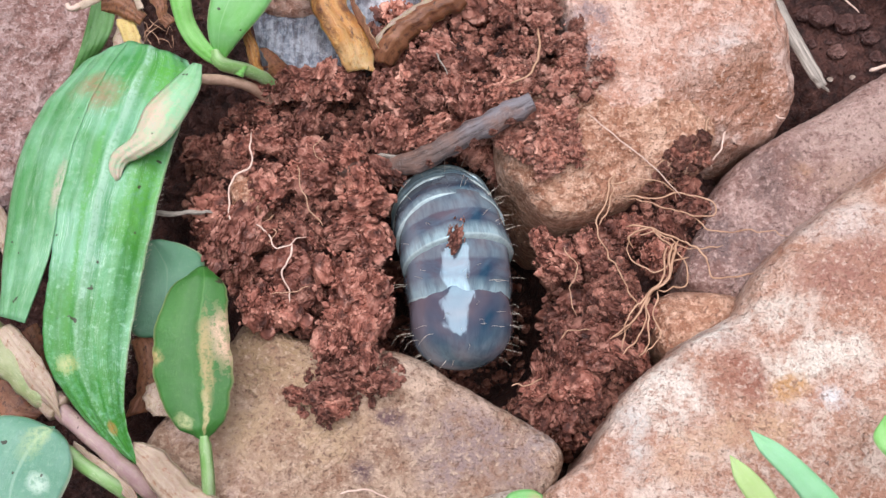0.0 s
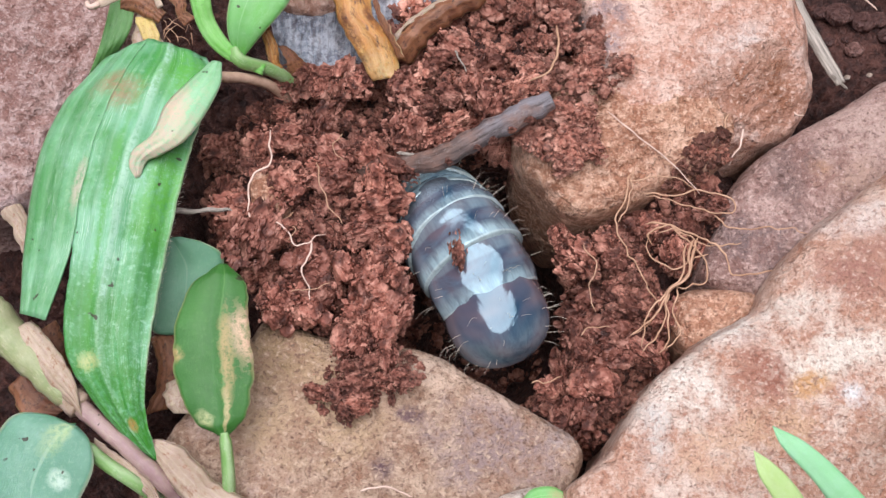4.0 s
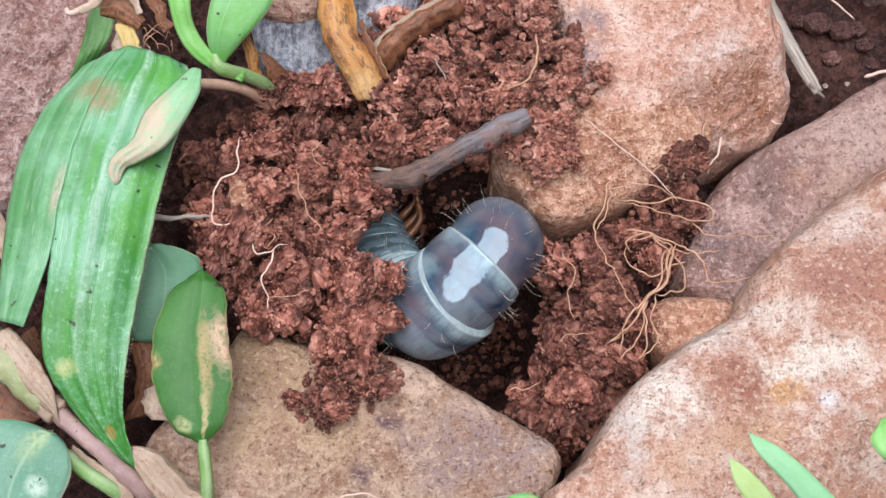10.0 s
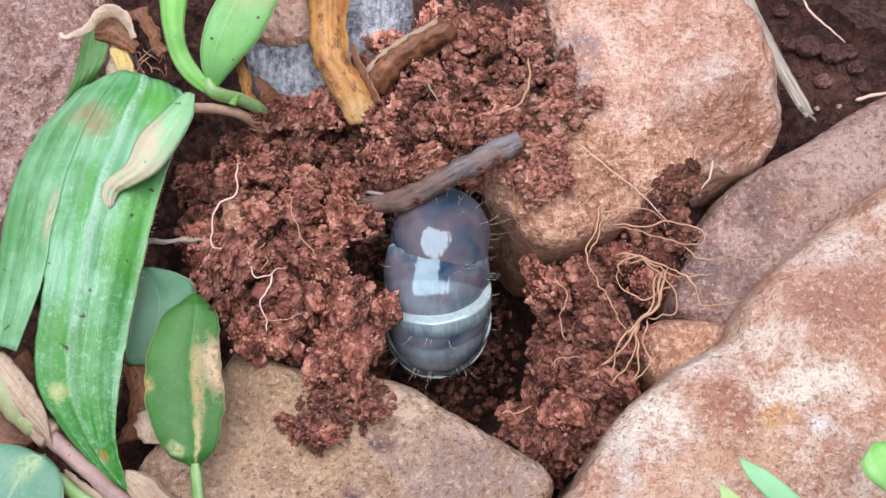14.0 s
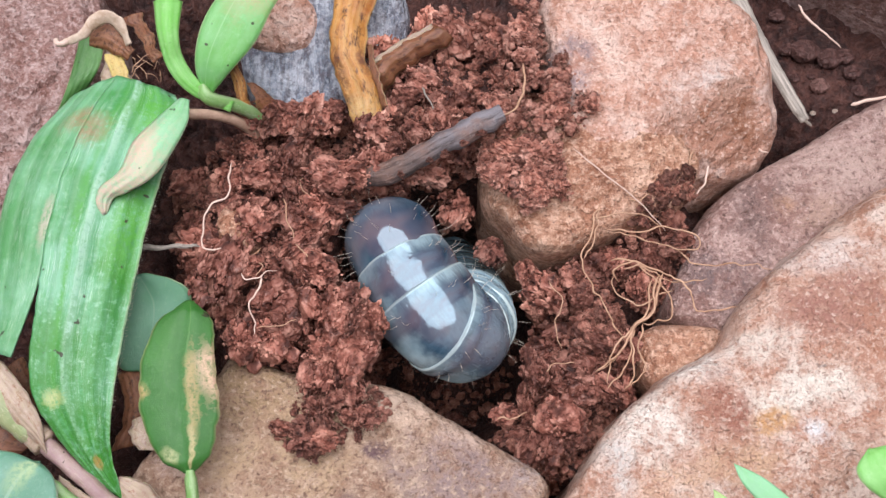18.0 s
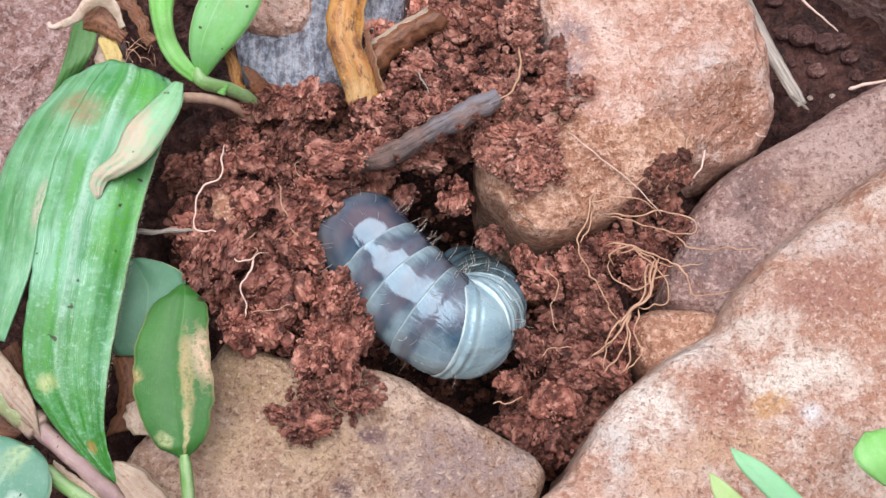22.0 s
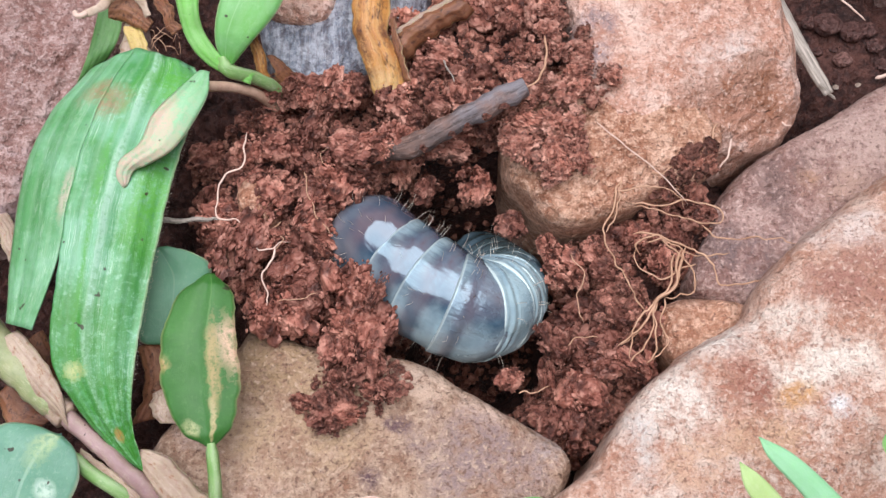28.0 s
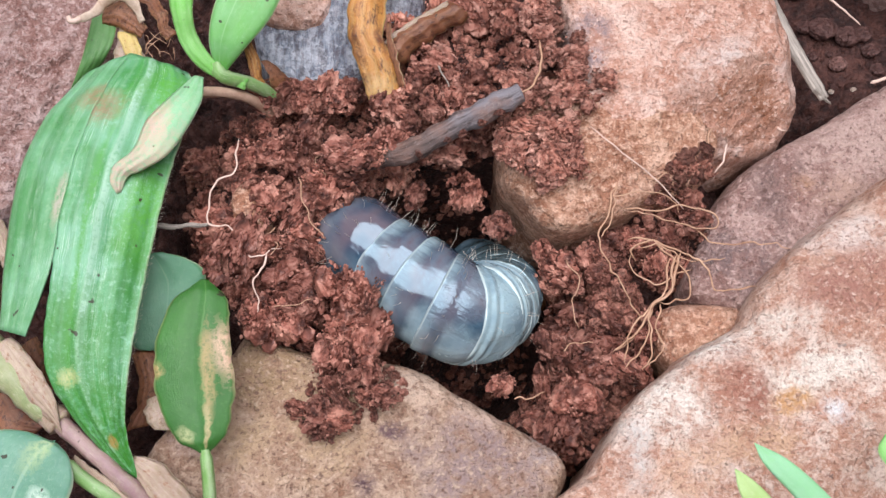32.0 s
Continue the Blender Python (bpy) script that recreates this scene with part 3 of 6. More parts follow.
def sheet(name, left, right, mat, parent, label="", camber=0.6, thick=0.22, n=48, m=14, ripple=0.15, seed=1, fold=0.0, pleats=0, ragged=0.0):
    """A leaf between two edge lines; camber lifts the middle, fold sinks the midrib."""
    a, b = spline(left, n), spline(right, n)
    if ragged:
        for i in range(n):
            across = (b[i] - a[i]) / (np.linalg.norm(b[i] - a[i]) + 1e-6)
            a[i] += across * ragged * fbm(a[i], 1.5, seed, 3)
            b[i] += across * ragged * fbm(b[i], 1.5, seed + 5, 3)
    top, uv = [], []
    for i in range(n):
        wide = np.linalg.norm(b[i] - a[i])
        for j in range(m):
            u = j / (m - 1)
            p = a[i] * (1 - u) + b[i] * u
            h = camber * 4 * u * (1 - u) * min(1.0, wide / 4) - fold * math.exp(-((u - 0.5) / 0.09) ** 2) * min(1.0, wide / 5)
            h += 0.16 * math.sin(u * pleats * 6.283) * min(1.0, wide / 8) if pleats else 0.0
            p = p + np.array((0, 0, h + ripple * fbm(p, 4.0, seed, 2)))
            top.append(p)
            uv.append((u, i / (n - 1)))
    top = np.array(top)
    du = np.gradient(top.reshape(n, m, 3), axis=1).reshape(-1, 3)
    dv = np.gradient(top.reshape(n, m, 3), axis=0).reshape(-1, 3)
    nor = np.cross(du, dv)
    nor /= np.linalg.norm(nor, axis=1)[:, None] + 1e-9
    nor[nor[:, 2] < 0] *= -1
    low = top - nor * thick
    k = n * m
    faces = grid_faces(n, m)
    faces += [tuple(x + k for x in reversed(f)) for f in grid_faces(n, m)]
    rim = [j for j in range(m)] + [i * m + m - 1 for i in range(1, n)] + [(n - 1) * m + j for j in range(m - 2, -1, -1)] + [i * m for i in range(n - 2, 0, -1)]
    for x, y in zip(rim, rim[1:] + rim[:1]):
        faces.append((y, x, x + k, y + k))
    return mesh_object(name, np.vstack([top, low]), faces, mat, parent, label, uv + uv)


def tube_data(points, r0, r1, n=30, sides=8, wobble=0.0, seed=1, flat=1.0):
    c = spline(points, n)
    t = np.gradient(c, axis=0)
    t /= np.linalg.norm(t, axis=1)[:, None] + 1e-9
    verts, uv, up = [], [], np.array((0.12, 0.21, 0.97))
    for i in range(n):
        side = np.cross(up, t[i])
        side /= np.linalg.norm(side) + 1e-9
        hi = np.cross(t[i], side)
        f = i / (n - 1)
        r = r0 + (r1 - r0) * f
        cut = min(1.0, 0.25 + 4 * min(i, n - 1 - i) / n * 3)
        for j in range(sides):
            a = 2 * math.pi * j / sides
            q = c[i] + (side * math.cos(a) + hi * math.sin(a) * flat) * r * (cut if r < 0.5 else max(cut, 0.8))
            if wobble:
                q = q + (q - c[i]) * wobble * fbm(q, 1.8, seed, 3)
            verts.append(q)
            uv.append((j / sides, f))
    faces = grid_faces(n, sides, True)
    faces.append(tuple(reversed(range(sides))))
    faces.append(tuple(range((n - 1) * sides, n * sides)))
    return verts, faces, uv


def tube(name, points, r0, r1, mat, parent=None, label="", n=30, sides=8, wobble=0.0, seed=1, flat=1.0):
    verts, faces, uv = tube_data(points, r0, r1, n, sides, wobble, seed, flat)
    return mesh_object(name, verts, faces, mat, parent, label, uv)


# ---- ground: one sheet of red soil with a pit in the middle ----
MOUNDS = [  # centre, radii and height of each heap
    ((-16.6, 5.0, -2.0), (11.6, 16.5), 16.5),
    ((3.4, 22.9, -2.0), (15.0, 10.5), 17.0),
    ((17.4, -3.3, -2.0), (6.5, 13.0), 13.5),
    ((25.5, 6.6, -2.0), (8.0, 8.0), 11.0),
    ((13.9, -15.4, -2.0), (8.0, 5.0), 10.5),
    ((-29.8, 16.9, -2.0), (10.0, 10.0), 5.0),
    ((50.5, 32.0, -8.0), (10.0, 9.0), 2.5),
]
PIT = (2.2, -1.9, -2.0)
TRENCH = (51.0, 33.0, -10.0)


def ground_z(x, y):
    z = -17.0
    for (cx, cy, _), (rx, ry), h in MOUNDS:
        d = ((x - cx) / rx) ** 2 + ((y - cy) / ry) ** 2
        z = max(z, -17.0 + h * math.exp(-d * d * 0.5))
    d = ((x - PIT[0]) / 11.8) ** 2 + ((y - PIT[1]) / 13.5) ** 2
    k = math.exp(-d ** 3 * 0.7)
    return z * (1 - k) + -34.0 * k


def soil_z(x, y):
    p = (x, y, 0.0)
    far = max(0.0, math.hypot(x, y) - 90)
    z = ground_z(x, y)
    calm = 1 - 0.85 * math.exp(-(((x - TRENCH[0]) / 8) ** 2 + ((y - TRENCH[1]) / 8) ** 2) ** 2)
    z += (3.6 * fbm(p, 5.0, 3, 3) + 2.6 * abs(fbm(p, 2.2, 5, 3)) - 1.2 + 0.45 * fbm(p, 0.9, 8, 2)) * calm / (1 + (far / 20) ** 2)
    return z + min(far, 400) * 0.02 * fbm(p, 300.0, 2, 2)


def axis_lines(lo, hi, step):
    inner = np.arange(lo, hi, step)
    grow = np.cumsum(0.8 * 1.35 ** np.arange(36))
    return np.r_[lo - grow[::-1], inner, hi - step + grow]


gx, gy = axis_lines(-58, 58, 0.42), axis_lines(-36, 40, 0.42)
gv = [(x, y, soil_z(x, y)) for y in gy for x in gx]
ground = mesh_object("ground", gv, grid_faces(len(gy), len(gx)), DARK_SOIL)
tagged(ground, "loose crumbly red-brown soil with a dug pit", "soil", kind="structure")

# ---- stones ----
stone("stone", [(14.3, 35.8), (27.6, 38.7), (36.8, 34.3), (39.6, 29.3), (41.0, 24.3), (41.4, 19.4), (39.2, 15.5), (33.0, 12.9), (26.9, 11.2), (21.2, 11.2), (17.5, 13.6), (15.2, 20.1), (13.4, 27.8)], 3.2, -40, PINK_STONE,
      "large pink sandstone with rusty lower edge", 3.0, (0, 0.02), 1, 1.1, 0.35, facets=[((28.0, 19.0), (0.60, -0.80), 0.62)])
tan = stone("stone", [(6.5, 10.3), (8.5, 7.6), (10.3, 5.0), (13.0, 3.7), (17.5, 4.6), (22.0, 6.5), (28.1, 8.9), (30.7, 14.7), (23.9, 21.7), (12.8, 22.4), (6.9, 16.8)], 2.0, -40, TAN_STONE,
      "tan grainy stone under crumbs of soil", 2.2, (0.0, 0.04), 2, 0.9, 0.35)
stone("stone", [(29.4, 3.5), (31.1, 7.9), (35.8, 13.0), (45.4, 18.6), (54.6, 24.1), (68.4, 27.4), (69.6, 10.3), (55.8, 3.5), (44.4, -1.8), (37.8, -4.4), (32.7, -4.9), (27.5, -2.4)], -2.5, -40, DARK_STONE,
      "dark smooth stone wedged between paler stones", 3.0, (-0.03, 0.02), 3)
stone("stone", [(10.2, -28.3), (14.4, -23.7), (18.7, -17.3), (24.0, -12.2), (31.2, -7.9), (33.5, -4.5), (39.1, 1.8), (47.4, 8.0), (57.6, 12.9), (76.2, 10.9), (78.1, -16.7), (62.8, -42.1), (39.8, -47.4), (15.1, -39.4)], 6.0, -40, SPECKLED_STONE,
      "large flat sandstone with white lichen patches", 2.8, (0.0, 0.0), 4, 1.0, 0.35, 1.5)
stone("pebble", [(23.1, -6.2), (25.3, -4.2), (29.4, -4.1), (33.4, -4.9), (32.3, -8.1), (28.4, -10.4), (24.6, -11.1)], -1.5, -40, TAN_STONE,
      "small orange-tan pebble beside a larger stone", 2.0, (0, 0), 5, 0.4, 0.2, 0.4, "pebble")
brown = stone("stone", [(-34.7, -26.9), (-32.1, -20.7), (-27.8, -15.5), (-24.1, -10.2), (-21.4, -7.4), (-15.7, -9.3), (-8.9, -10.2), (-3.3, -11.5), (2.5, -15.0), (9.5, -18.6), (12.9, -21.7), (12.4, -25.2), (8.7, -29.3), (-0.2, -34.5), (-16.7, -37.3), (-31.5, -33.9)], 0.0, -40, BROWN_STONE,
      "smooth brown stone with worn rounded edge", 2.2, (0, -0.04), 6, 0.7, 0.25, facets=[((0.0, -15.6), (0.50, 0.866), 0.35)])
stone("stone", [(-71.6, 45.8), (-46.8, 43.5), (-38.9, 33.7), (-39.0, 26.4), (-42.2, 20.0), (-46.1, 11.7), (-49.5, 6.6), (-59.4, 4.3), (-70.6, 16.5)], 0.0, -40, GREY_STONE,
      "rough grey-red stone behind grass leaves", 3.5, (0, 0.02), 7, 1.5, 0.7)
stone("stone", [(-22.9, 27.9), (-22.6, 36.7), (-12.5, 41.2), (-3.0, 37.4), (-3.3, 29.3), (-6.9, 24.3), (-12.1, 21.8), (-16.7, 21.1), (-20.7, 22.5)], -0.5, -40, BLUE_STONE,
      "blue-grey stone with a pinkish top", 3.0, (0, 0.05), 8, 0.6, 0.3)
stone("pebble", [(-21.6, 30.6), (-21.2, 34.0), (-17.6, 36.4), (-14.2, 35.0), (-13.2, 31.6), (-14.6, 29.0), (-17.4, 28.2), (-20.2, 28.8)], 1.1, -14, PINK_STONE,
      "pinkish pebble resting on a blue-grey stone", 1.6, (0, 0.05), 18, 0.6, 0.3, 0.6, "pebble")
stone("stone", [(46.6, 50.0), (48.2, 44.4), (52.2, 42.0), (56.2, 40.0), (61.0, 36.8), (69.3, 38.3), (70.8, 54.0)], -4.0, -40, GREY_STONE,
      "grey-red stone above a dark hollow", 2.5, (0, 0), 9)

stone("pebble", [(-23.9, 7.0), (-23.0, 9.0), (-20.8, 9.0), (-19.3, 7.0), (-19.4, 4.0), (-20.9, 2.4), (-22.9, 3.4)], 1.6, -8, TAN_STONE, "tan pebble half buried in red soil", 1.5, (0, 0), 12, 0.4, 0.2, 0.4, "pebble")

# ---- crumbs and clods of soil ----
def surface(ob):
    """The upper surface of a thing, as a function that gives its height in millimetres over a place (None beside it)."""
    tree = mathutils.bvhtree.BVHTree.FromPolygons([v.co for v in ob.data.vertices], [tuple(p.vertices) for p in ob.data.polygons])

    def height(x, y):
        hit = tree.ray_cast(mm((x, y, 60)), Vector((0, 0, -1)))[0]
        return None if hit is None else hit.z * 1000
    return height


def clod_data(seed, detail):
    bm = bmesh.new()
    bmesh.ops.create_icosphere(bm, subdivisions=detail, radius=1.0)
    verts = []
    for v in bm.verts:
        p = v.co.copy()
        d = 0.95 + 0.6 * fbm(p, 1.1, seed, 2) + 0.6 * abs(fbm(p, 0.5, seed + 4, 2)) + (0.25 * fbm(p, 0.22, seed + 8, 2) if detail > 2 else 0.22 * fbm(p, 0.3, seed, 1))
        verts.append(p * d)
    faces = [tuple(v.index for v in f.verts) for f in bm.faces]
    bm.free()
    return np.array([tuple(v) for v in verts]), faces


def inside(poly, x, y):
    hit = False
    for (ax, ay), (bx, by) in zip(poly, poly[1:] + poly[:1]):
        if (ay > y) != (by > y) and x < (bx - ax) * (y - ay) / (by - ay) + ax:
            hit = not hit
    return hit


def turn_of(r):
    return np.array(Euler((r.uniform(0, 6.3), r.uniform(0, 6.3), r.uniform(0, 6.3))).to_matrix())


SOIL_PATCHES = [  # outline of each patch and the number of crumbs on it
    ([(-31.8, 16.9), (-24.1, 21.1), (-14.8, 22.6), (-9.6, 23.3), (-6.1, 13.4), (-6.1, 8.0), (-6.6, 1.9), (-5.9, -9.7), (-9.0, -11.0), (-15.2, -9.7), (-20.3, -7.2), (-26.3, -1.4), (-31.1, 5.9)], 3400),
    ([(-9.6, 24.7), (-3.0, 29.8), (1.1, 35.7), (14.7, 35.7), (18.5, 28.3), (18.9, 20.4), (14.2, 18.3), (7.6, 14.8), (-6.1, 11.4)], 2200),
    ([(13.9, 2.9), (17.1, 3.5), (21.5, 0.9), (23.2, -4.4), (21.6, -12.1), (22.2, -14.6), (14.5, -22.0), (10.9, -18.3), (7.2, -15.5), (12.0, -10.8), (13.4, -3.1)], 2000),
    ([(16.6, 8.3), (23.9, 10.3), (31.1, 10.3), (31.2, 2.2), (27.8, -1.8), (20.3, 0.9)], 600),
    ([(-5.8, 12.7), (8.0, 12.7), (11.8, -0.0), (10.3, -10.9), (5.0, -13.5), (-4.2, -8.2)], 700),
]
crumb_shapes = [clod_data(s, 2) for s in range(8)]
grain_shapes = [clod_data(s, 1) for s in range(20, 26)]
r = rnd(11)
cv, cf = [], []
for poly, count in SOIL_PATCHES:
    xs, ys = [p[0] for p in poly], [p[1] for p in poly]
    made = 0
    while made < count:
        x, y = r.uniform(min(xs), max(xs)), r.uniform(min(ys), max(ys))
        if not inside(poly, x, y):
            continue
        made += 1
        size = 0.10 + 0.6 * r.random() ** 3
        v, f = r.choice(crumb_shapes)
        v = (v * (size * r.uniform(0.7, 1.2), size, size * r.uniform(0.7, 1.1))) @ turn_of(r).T
        z = soil_z(x, y) + size * 0.35 + 0.5 * r.random() ** 2
        base = len(cv)
        cv.extend((v + (x, y, z)).tolist())
        cf.extend(tuple(i + base for i in g) for g in f)
tagged(mesh_object("soil_crumbs", cv, cf, SOIL), "small red-brown soil crumbs scattered over the ground", "soil", kind="stuff")

def aggregate(seed, grains=90):
    """A clod: many small granules stuck together into an uneven lump of radius about 1."""
    rr = rnd(seed)
    arms = [(turn_of(rr) @ np.array((1.0, 0, 0)), rr.uniform(0.3, 1.5)) for _ in range(6)]
    vv, ff = [], []
    core, cfaces = clod_data(seed, 3)
    vv += (core * 0.62).tolist()
    ff += cfaces
    for k in range(grains * 3):
        d = turn_of(rr) @ np.array((1.0, 0, 0))
        reach = 0.55 + 0.45 * max(max(0.0, float(d @ a)) ** 3 * w for a, w in arms)
        tiny = k >= grains * 0.6
        g = 0.05 + 0.13 * rr.random() ** 2 if tiny else 0.10 + 0.32 * rr.random() ** 3
        v, f = rr.choice(grain_shapes if tiny else crumb_shapes)
        v = (v * (g, g * rr.uniform(0.45, 1.0), g * rr.uniform(0.45, 1.0))) @ turn_of(rr).T + d * (reach + (0.34 if tiny else 0.22) * rr.random() - g * 0.4)
        b = len(vv)
        vv += v.tolist()
        ff += [tuple(i + b for i in q) for q in f]
    return vv, ff


clod_meshes = []
for s_ in range(16):
    v, f = aggregate(40 + s_)
    me = bpy.data.meshes.new("soil_clod")
    me.from_pydata((np.array(v) * 0.001).tolist(), [], f)
    me.polygons.foreach_set("use_smooth", [p.index < 3000 for p in me.polygons])
    me.materials.append(SOIL if s_ < 10 else DRY_SOIL)
    clod_meshes.append(me)


def clod(x, y, z, size, seed, label="crumbly clod of red-brown soil", flat=1.0, dry=False):
    rr = rnd(seed)
    ob = new("soil_clod", clod_meshes[10 + seed % 6 if dry else seed % 10])
    ob.matrix_basis = Matrix.LocRotScale(mm((x, y, z)), Euler((rr.uniform(-0.6, 0.6), rr.uniform(-0.6, 0.6), rr.uniform(0, 6.3))), Vector((rr.uniform(0.9, 1.45), rr.uniform(0.75, 1.05), flat * rr.uniform(0.75, 1.1))) * size)
    return tagged(ob, label, "soil clod", "clods of soil")


r = rnd(5)
for poly, count in zip([p for p, _ in SOIL_PATCHES], (95, 60, 52, 14, 12)):
    xs, ys = [p[0] for p in poly], [p[1] for p in poly]
    made = 0
    while made < count:
        x, y = r.uniform(min(xs), max(xs)), r.uniform(min(ys), max(ys))
        if inside(poly, x, y):
            size = 0.8 + 2.3 * r.random() ** 2.2
            clod(x, y, soil_z(x, y) + size * 0.35 + 2.2 * r.random() ** 2, size, r.randrange(999), dry=count == 60 and r.random() < 0.6)
            made += 1
r = rnd(6)
for x, y, z in [(-13.5, -16.4, 0.8), (-11.1, -15.8, 0.8), (-8.7, -15.2, 0.8), (-15.9, -16.4, 0.8), (-12.6, -18.5, 0.8), (-6.9, -14.9, 0.8), (-10.0, -13.4, 0.8), (-12.4, -14.0, 0.8), (-8.1, -12.7, 0.8), (-11.1, -17.6, 0.8)]:
    clod(x, y, z + 0.3, r.uniform(0.9, 1.6), r.randrange(999), "crumbly clod of red-brown soil on a brown stone")

for k, (x, y, size) in enumerate([(48.4, 27.2, 1.05), (46.8, 31.7, 1.6), (49.9, 30.8, 1.4), (45.5, 28.4, 0.7), (52.7, 29.1, 1.0), (44.8, 32.1, 0.9), (47.6, 28.7, 0.45), (51.9, 31.2, 1.1), (53.4, 26.7, 0.9), (44.2, 37.2, 1.0), (47.4, 23.7, 0.35), (50.5, 24.3, 0.35)]):
    x, y = x * 1.045, (y + 35) * 1.045 - 35
    v, f = clod_data(60 + k, 3)
    v = np.array(v) / (0.25 + 0.75 * np.linalg.norm(v, axis=1))[:, None]
    ob = mesh_object("pebble", v * (1.15, 0.95, 0.7) * size, f, (PEBBLE_RED, PALE_PEBBLE)[k > 9] if k else DUSTY_PEBBLE)
    ob.location = mm((x, y, soil_z(x, y) + size * 0.45))
    tagged(ob, "small rounded dark red pebble in a hollow" if k < 10 else "tiny pale stone chip in a hollow", "pebble", "pebbles in the hollow")

# ---- plants ----
grass = empty("broad_grass", "broad green grass leaf, split along its length, with worn spots", "grass")
sheet("leaf_blade", [(-35.2, 22.9, 4.8), (-37.3, 17.4, 6.8), (-39.2, 10.4, 8.0), (-40.2, 3.6, 8.4), (-40.7, -2.7, 8.2), (-41.2, -9.2, 7.4), (-40.8, -13.7, 6.6), (-38.2, -18.0, 4.8), (-34.6, -22.0, 3.0), (-31.9, -23.9, 2.0)],
      [(-28.6, 20.8, 4.2), (-27.5, 18.3, 4.6), (-28.4, 13.8, 5.2), (-30.0, 6.8, 5.6), (-31.2, -0.9, 5.8), (-32.2, -8.8, 5.8), (-32.8, -14.7, 5.6), (-32.8, -19.2, 4.3), (-32.2, -22.1, 3.0), (-31.7, -23.9, 2.0)], BLADE, grass, "", 0.9, 0.25, 90, 36, 0.25, 3, 0.3, 3, 0.12)
sheet("leaf_blade", [(-40.5, 20.5, 3.9), (-42.3, 17.9, 4.3), (-44.3, 14.6, 4.8), (-46.2, 8.2, 5.2), (-46.8, -0.7, 5.2), (-46.6, -8.7, 5.2)], [(-35.2, 22.9, 4.8), (-37.3, 17.4, 6.8), (-39.2, 10.4, 8.0), (-40.2, 3.6, 8.4), (-41.2, -2.9, 7.6), (-43.6, -9.6, 6.0)],
      BLADE_STRIP, grass, "strip split off the green blade", 0.4, 0.25, 56, 20, 0.12, 4, 0.0, 2)
sheet("dry_tip", [(-27.1, 18.5, 8.5), (-31.5, 13.6, 9.0), (-32.9, 10.0, 9.0), (-35.0, 8.3, 8.5), (-35.4, 6.6, 8.0), (-34.7, 5.4, 7.5)], [(-26.0, 18.3, 8.5), (-26.1, 14.9, 9.0), (-28.9, 9.7, 9.0), (-31.9, 7.7, 8.5), (-33.5, 7.2, 8.0), (-34.3, 5.6, 7.5)],
      HALF_DRY, grass, "small leaf with a withered brown tip", 0.8, 0.2, 36, 12, 0.15, 5, 0.2)
tube("stalk", [(-19.6, 18.4, -3.5), (-21.8, 18.7, 1.2), (-24.2, 18.4, 4.0), (-26.8, 17.3, 7.0)], 0.6, 0.6, TAN_STALK, grass, "pinkish tan stalk")

r = rnd(8)
edge_line = spline([(-27.8, 17.5, 5.0), (-28.4, 13.8, 5.2), (-30.0, 6.8, 5.6), (-31.2, -0.9, 5.8), (-32.2, -8.8, 5.8), (-32.8, -14.7, 5.6)], 90)
hv, hf = [], []
for p in edge_line:
    way = np.array((r.uniform(0.5, 1.0), r.uniform(-0.6, 0.4), r.uniform(-0.1, 0.4)))
    v, f, _ = tube_data([p, p + way * 0.25, p + way * 0.5 + np.array((0, 0.15, 0))], 0.013, 0.007, 6, 4)
    base = len(hv)
    hv += [tuple(q) for q in v]
    hf += [tuple(i + base for i in g) for g in f]
mesh_object("edge_hairs", hv, hf, BRISTLE, grass, "fine pale hairs along the leaf edge")

shoot = empty("grass_shoot", "bright green young shoot with folded leaves", "grass")
sheet("leaf_blade", [(-30.6, 29.9, 9.0), (-29.9, 25.8, 9.0), (-28.8, 22.4, 7.5), (-26.5, 20.1, 6.0), (-22.3, 18.7, 4.0)], [(-27.3, 29.9, 9.0), (-27.5, 25.8, 9.0), (-27.0, 23.5, 7.5), (-24.9, 21.0, 6.0), (-21.8, 20.1, 4.0)], FRESH_LEAF, shoot, "", 0.9, 0.3, 36, 10, 0.1, 6)
sheet("leaf_blade", [(-25.1, 20.1, 5.0), (-25.8, 22.4, 7.5), (-25.5, 25.1, 9.0), (-24.4, 28.0, 10.0), (-22.0, 31.5, 10.5), (-18.5, 35.5, 10.5)], [(-24.6, 20.1, 5.0), (-21.9, 22.1, 7.5), (-19.0, 25.1, 9.0), (-17.4, 28.0, 10.0), (-15.6, 31.5, 10.5), (-14.5, 35.5, 10.5)], TIPPED_LEAF, shoot, "", 0.5, 0.2, 30, 12, 0.1, 7, 0.3)
tube("stem", [(-25.3, 21.1, 6.0), (-24.5, 19.8, 5.5), (-21.9, 20.0, 3.0), (-20.3, 20.0, 0.5), (-18.9, 19.6, -4.0)], 0.8, 0.75, GREEN_STEM, shoot)

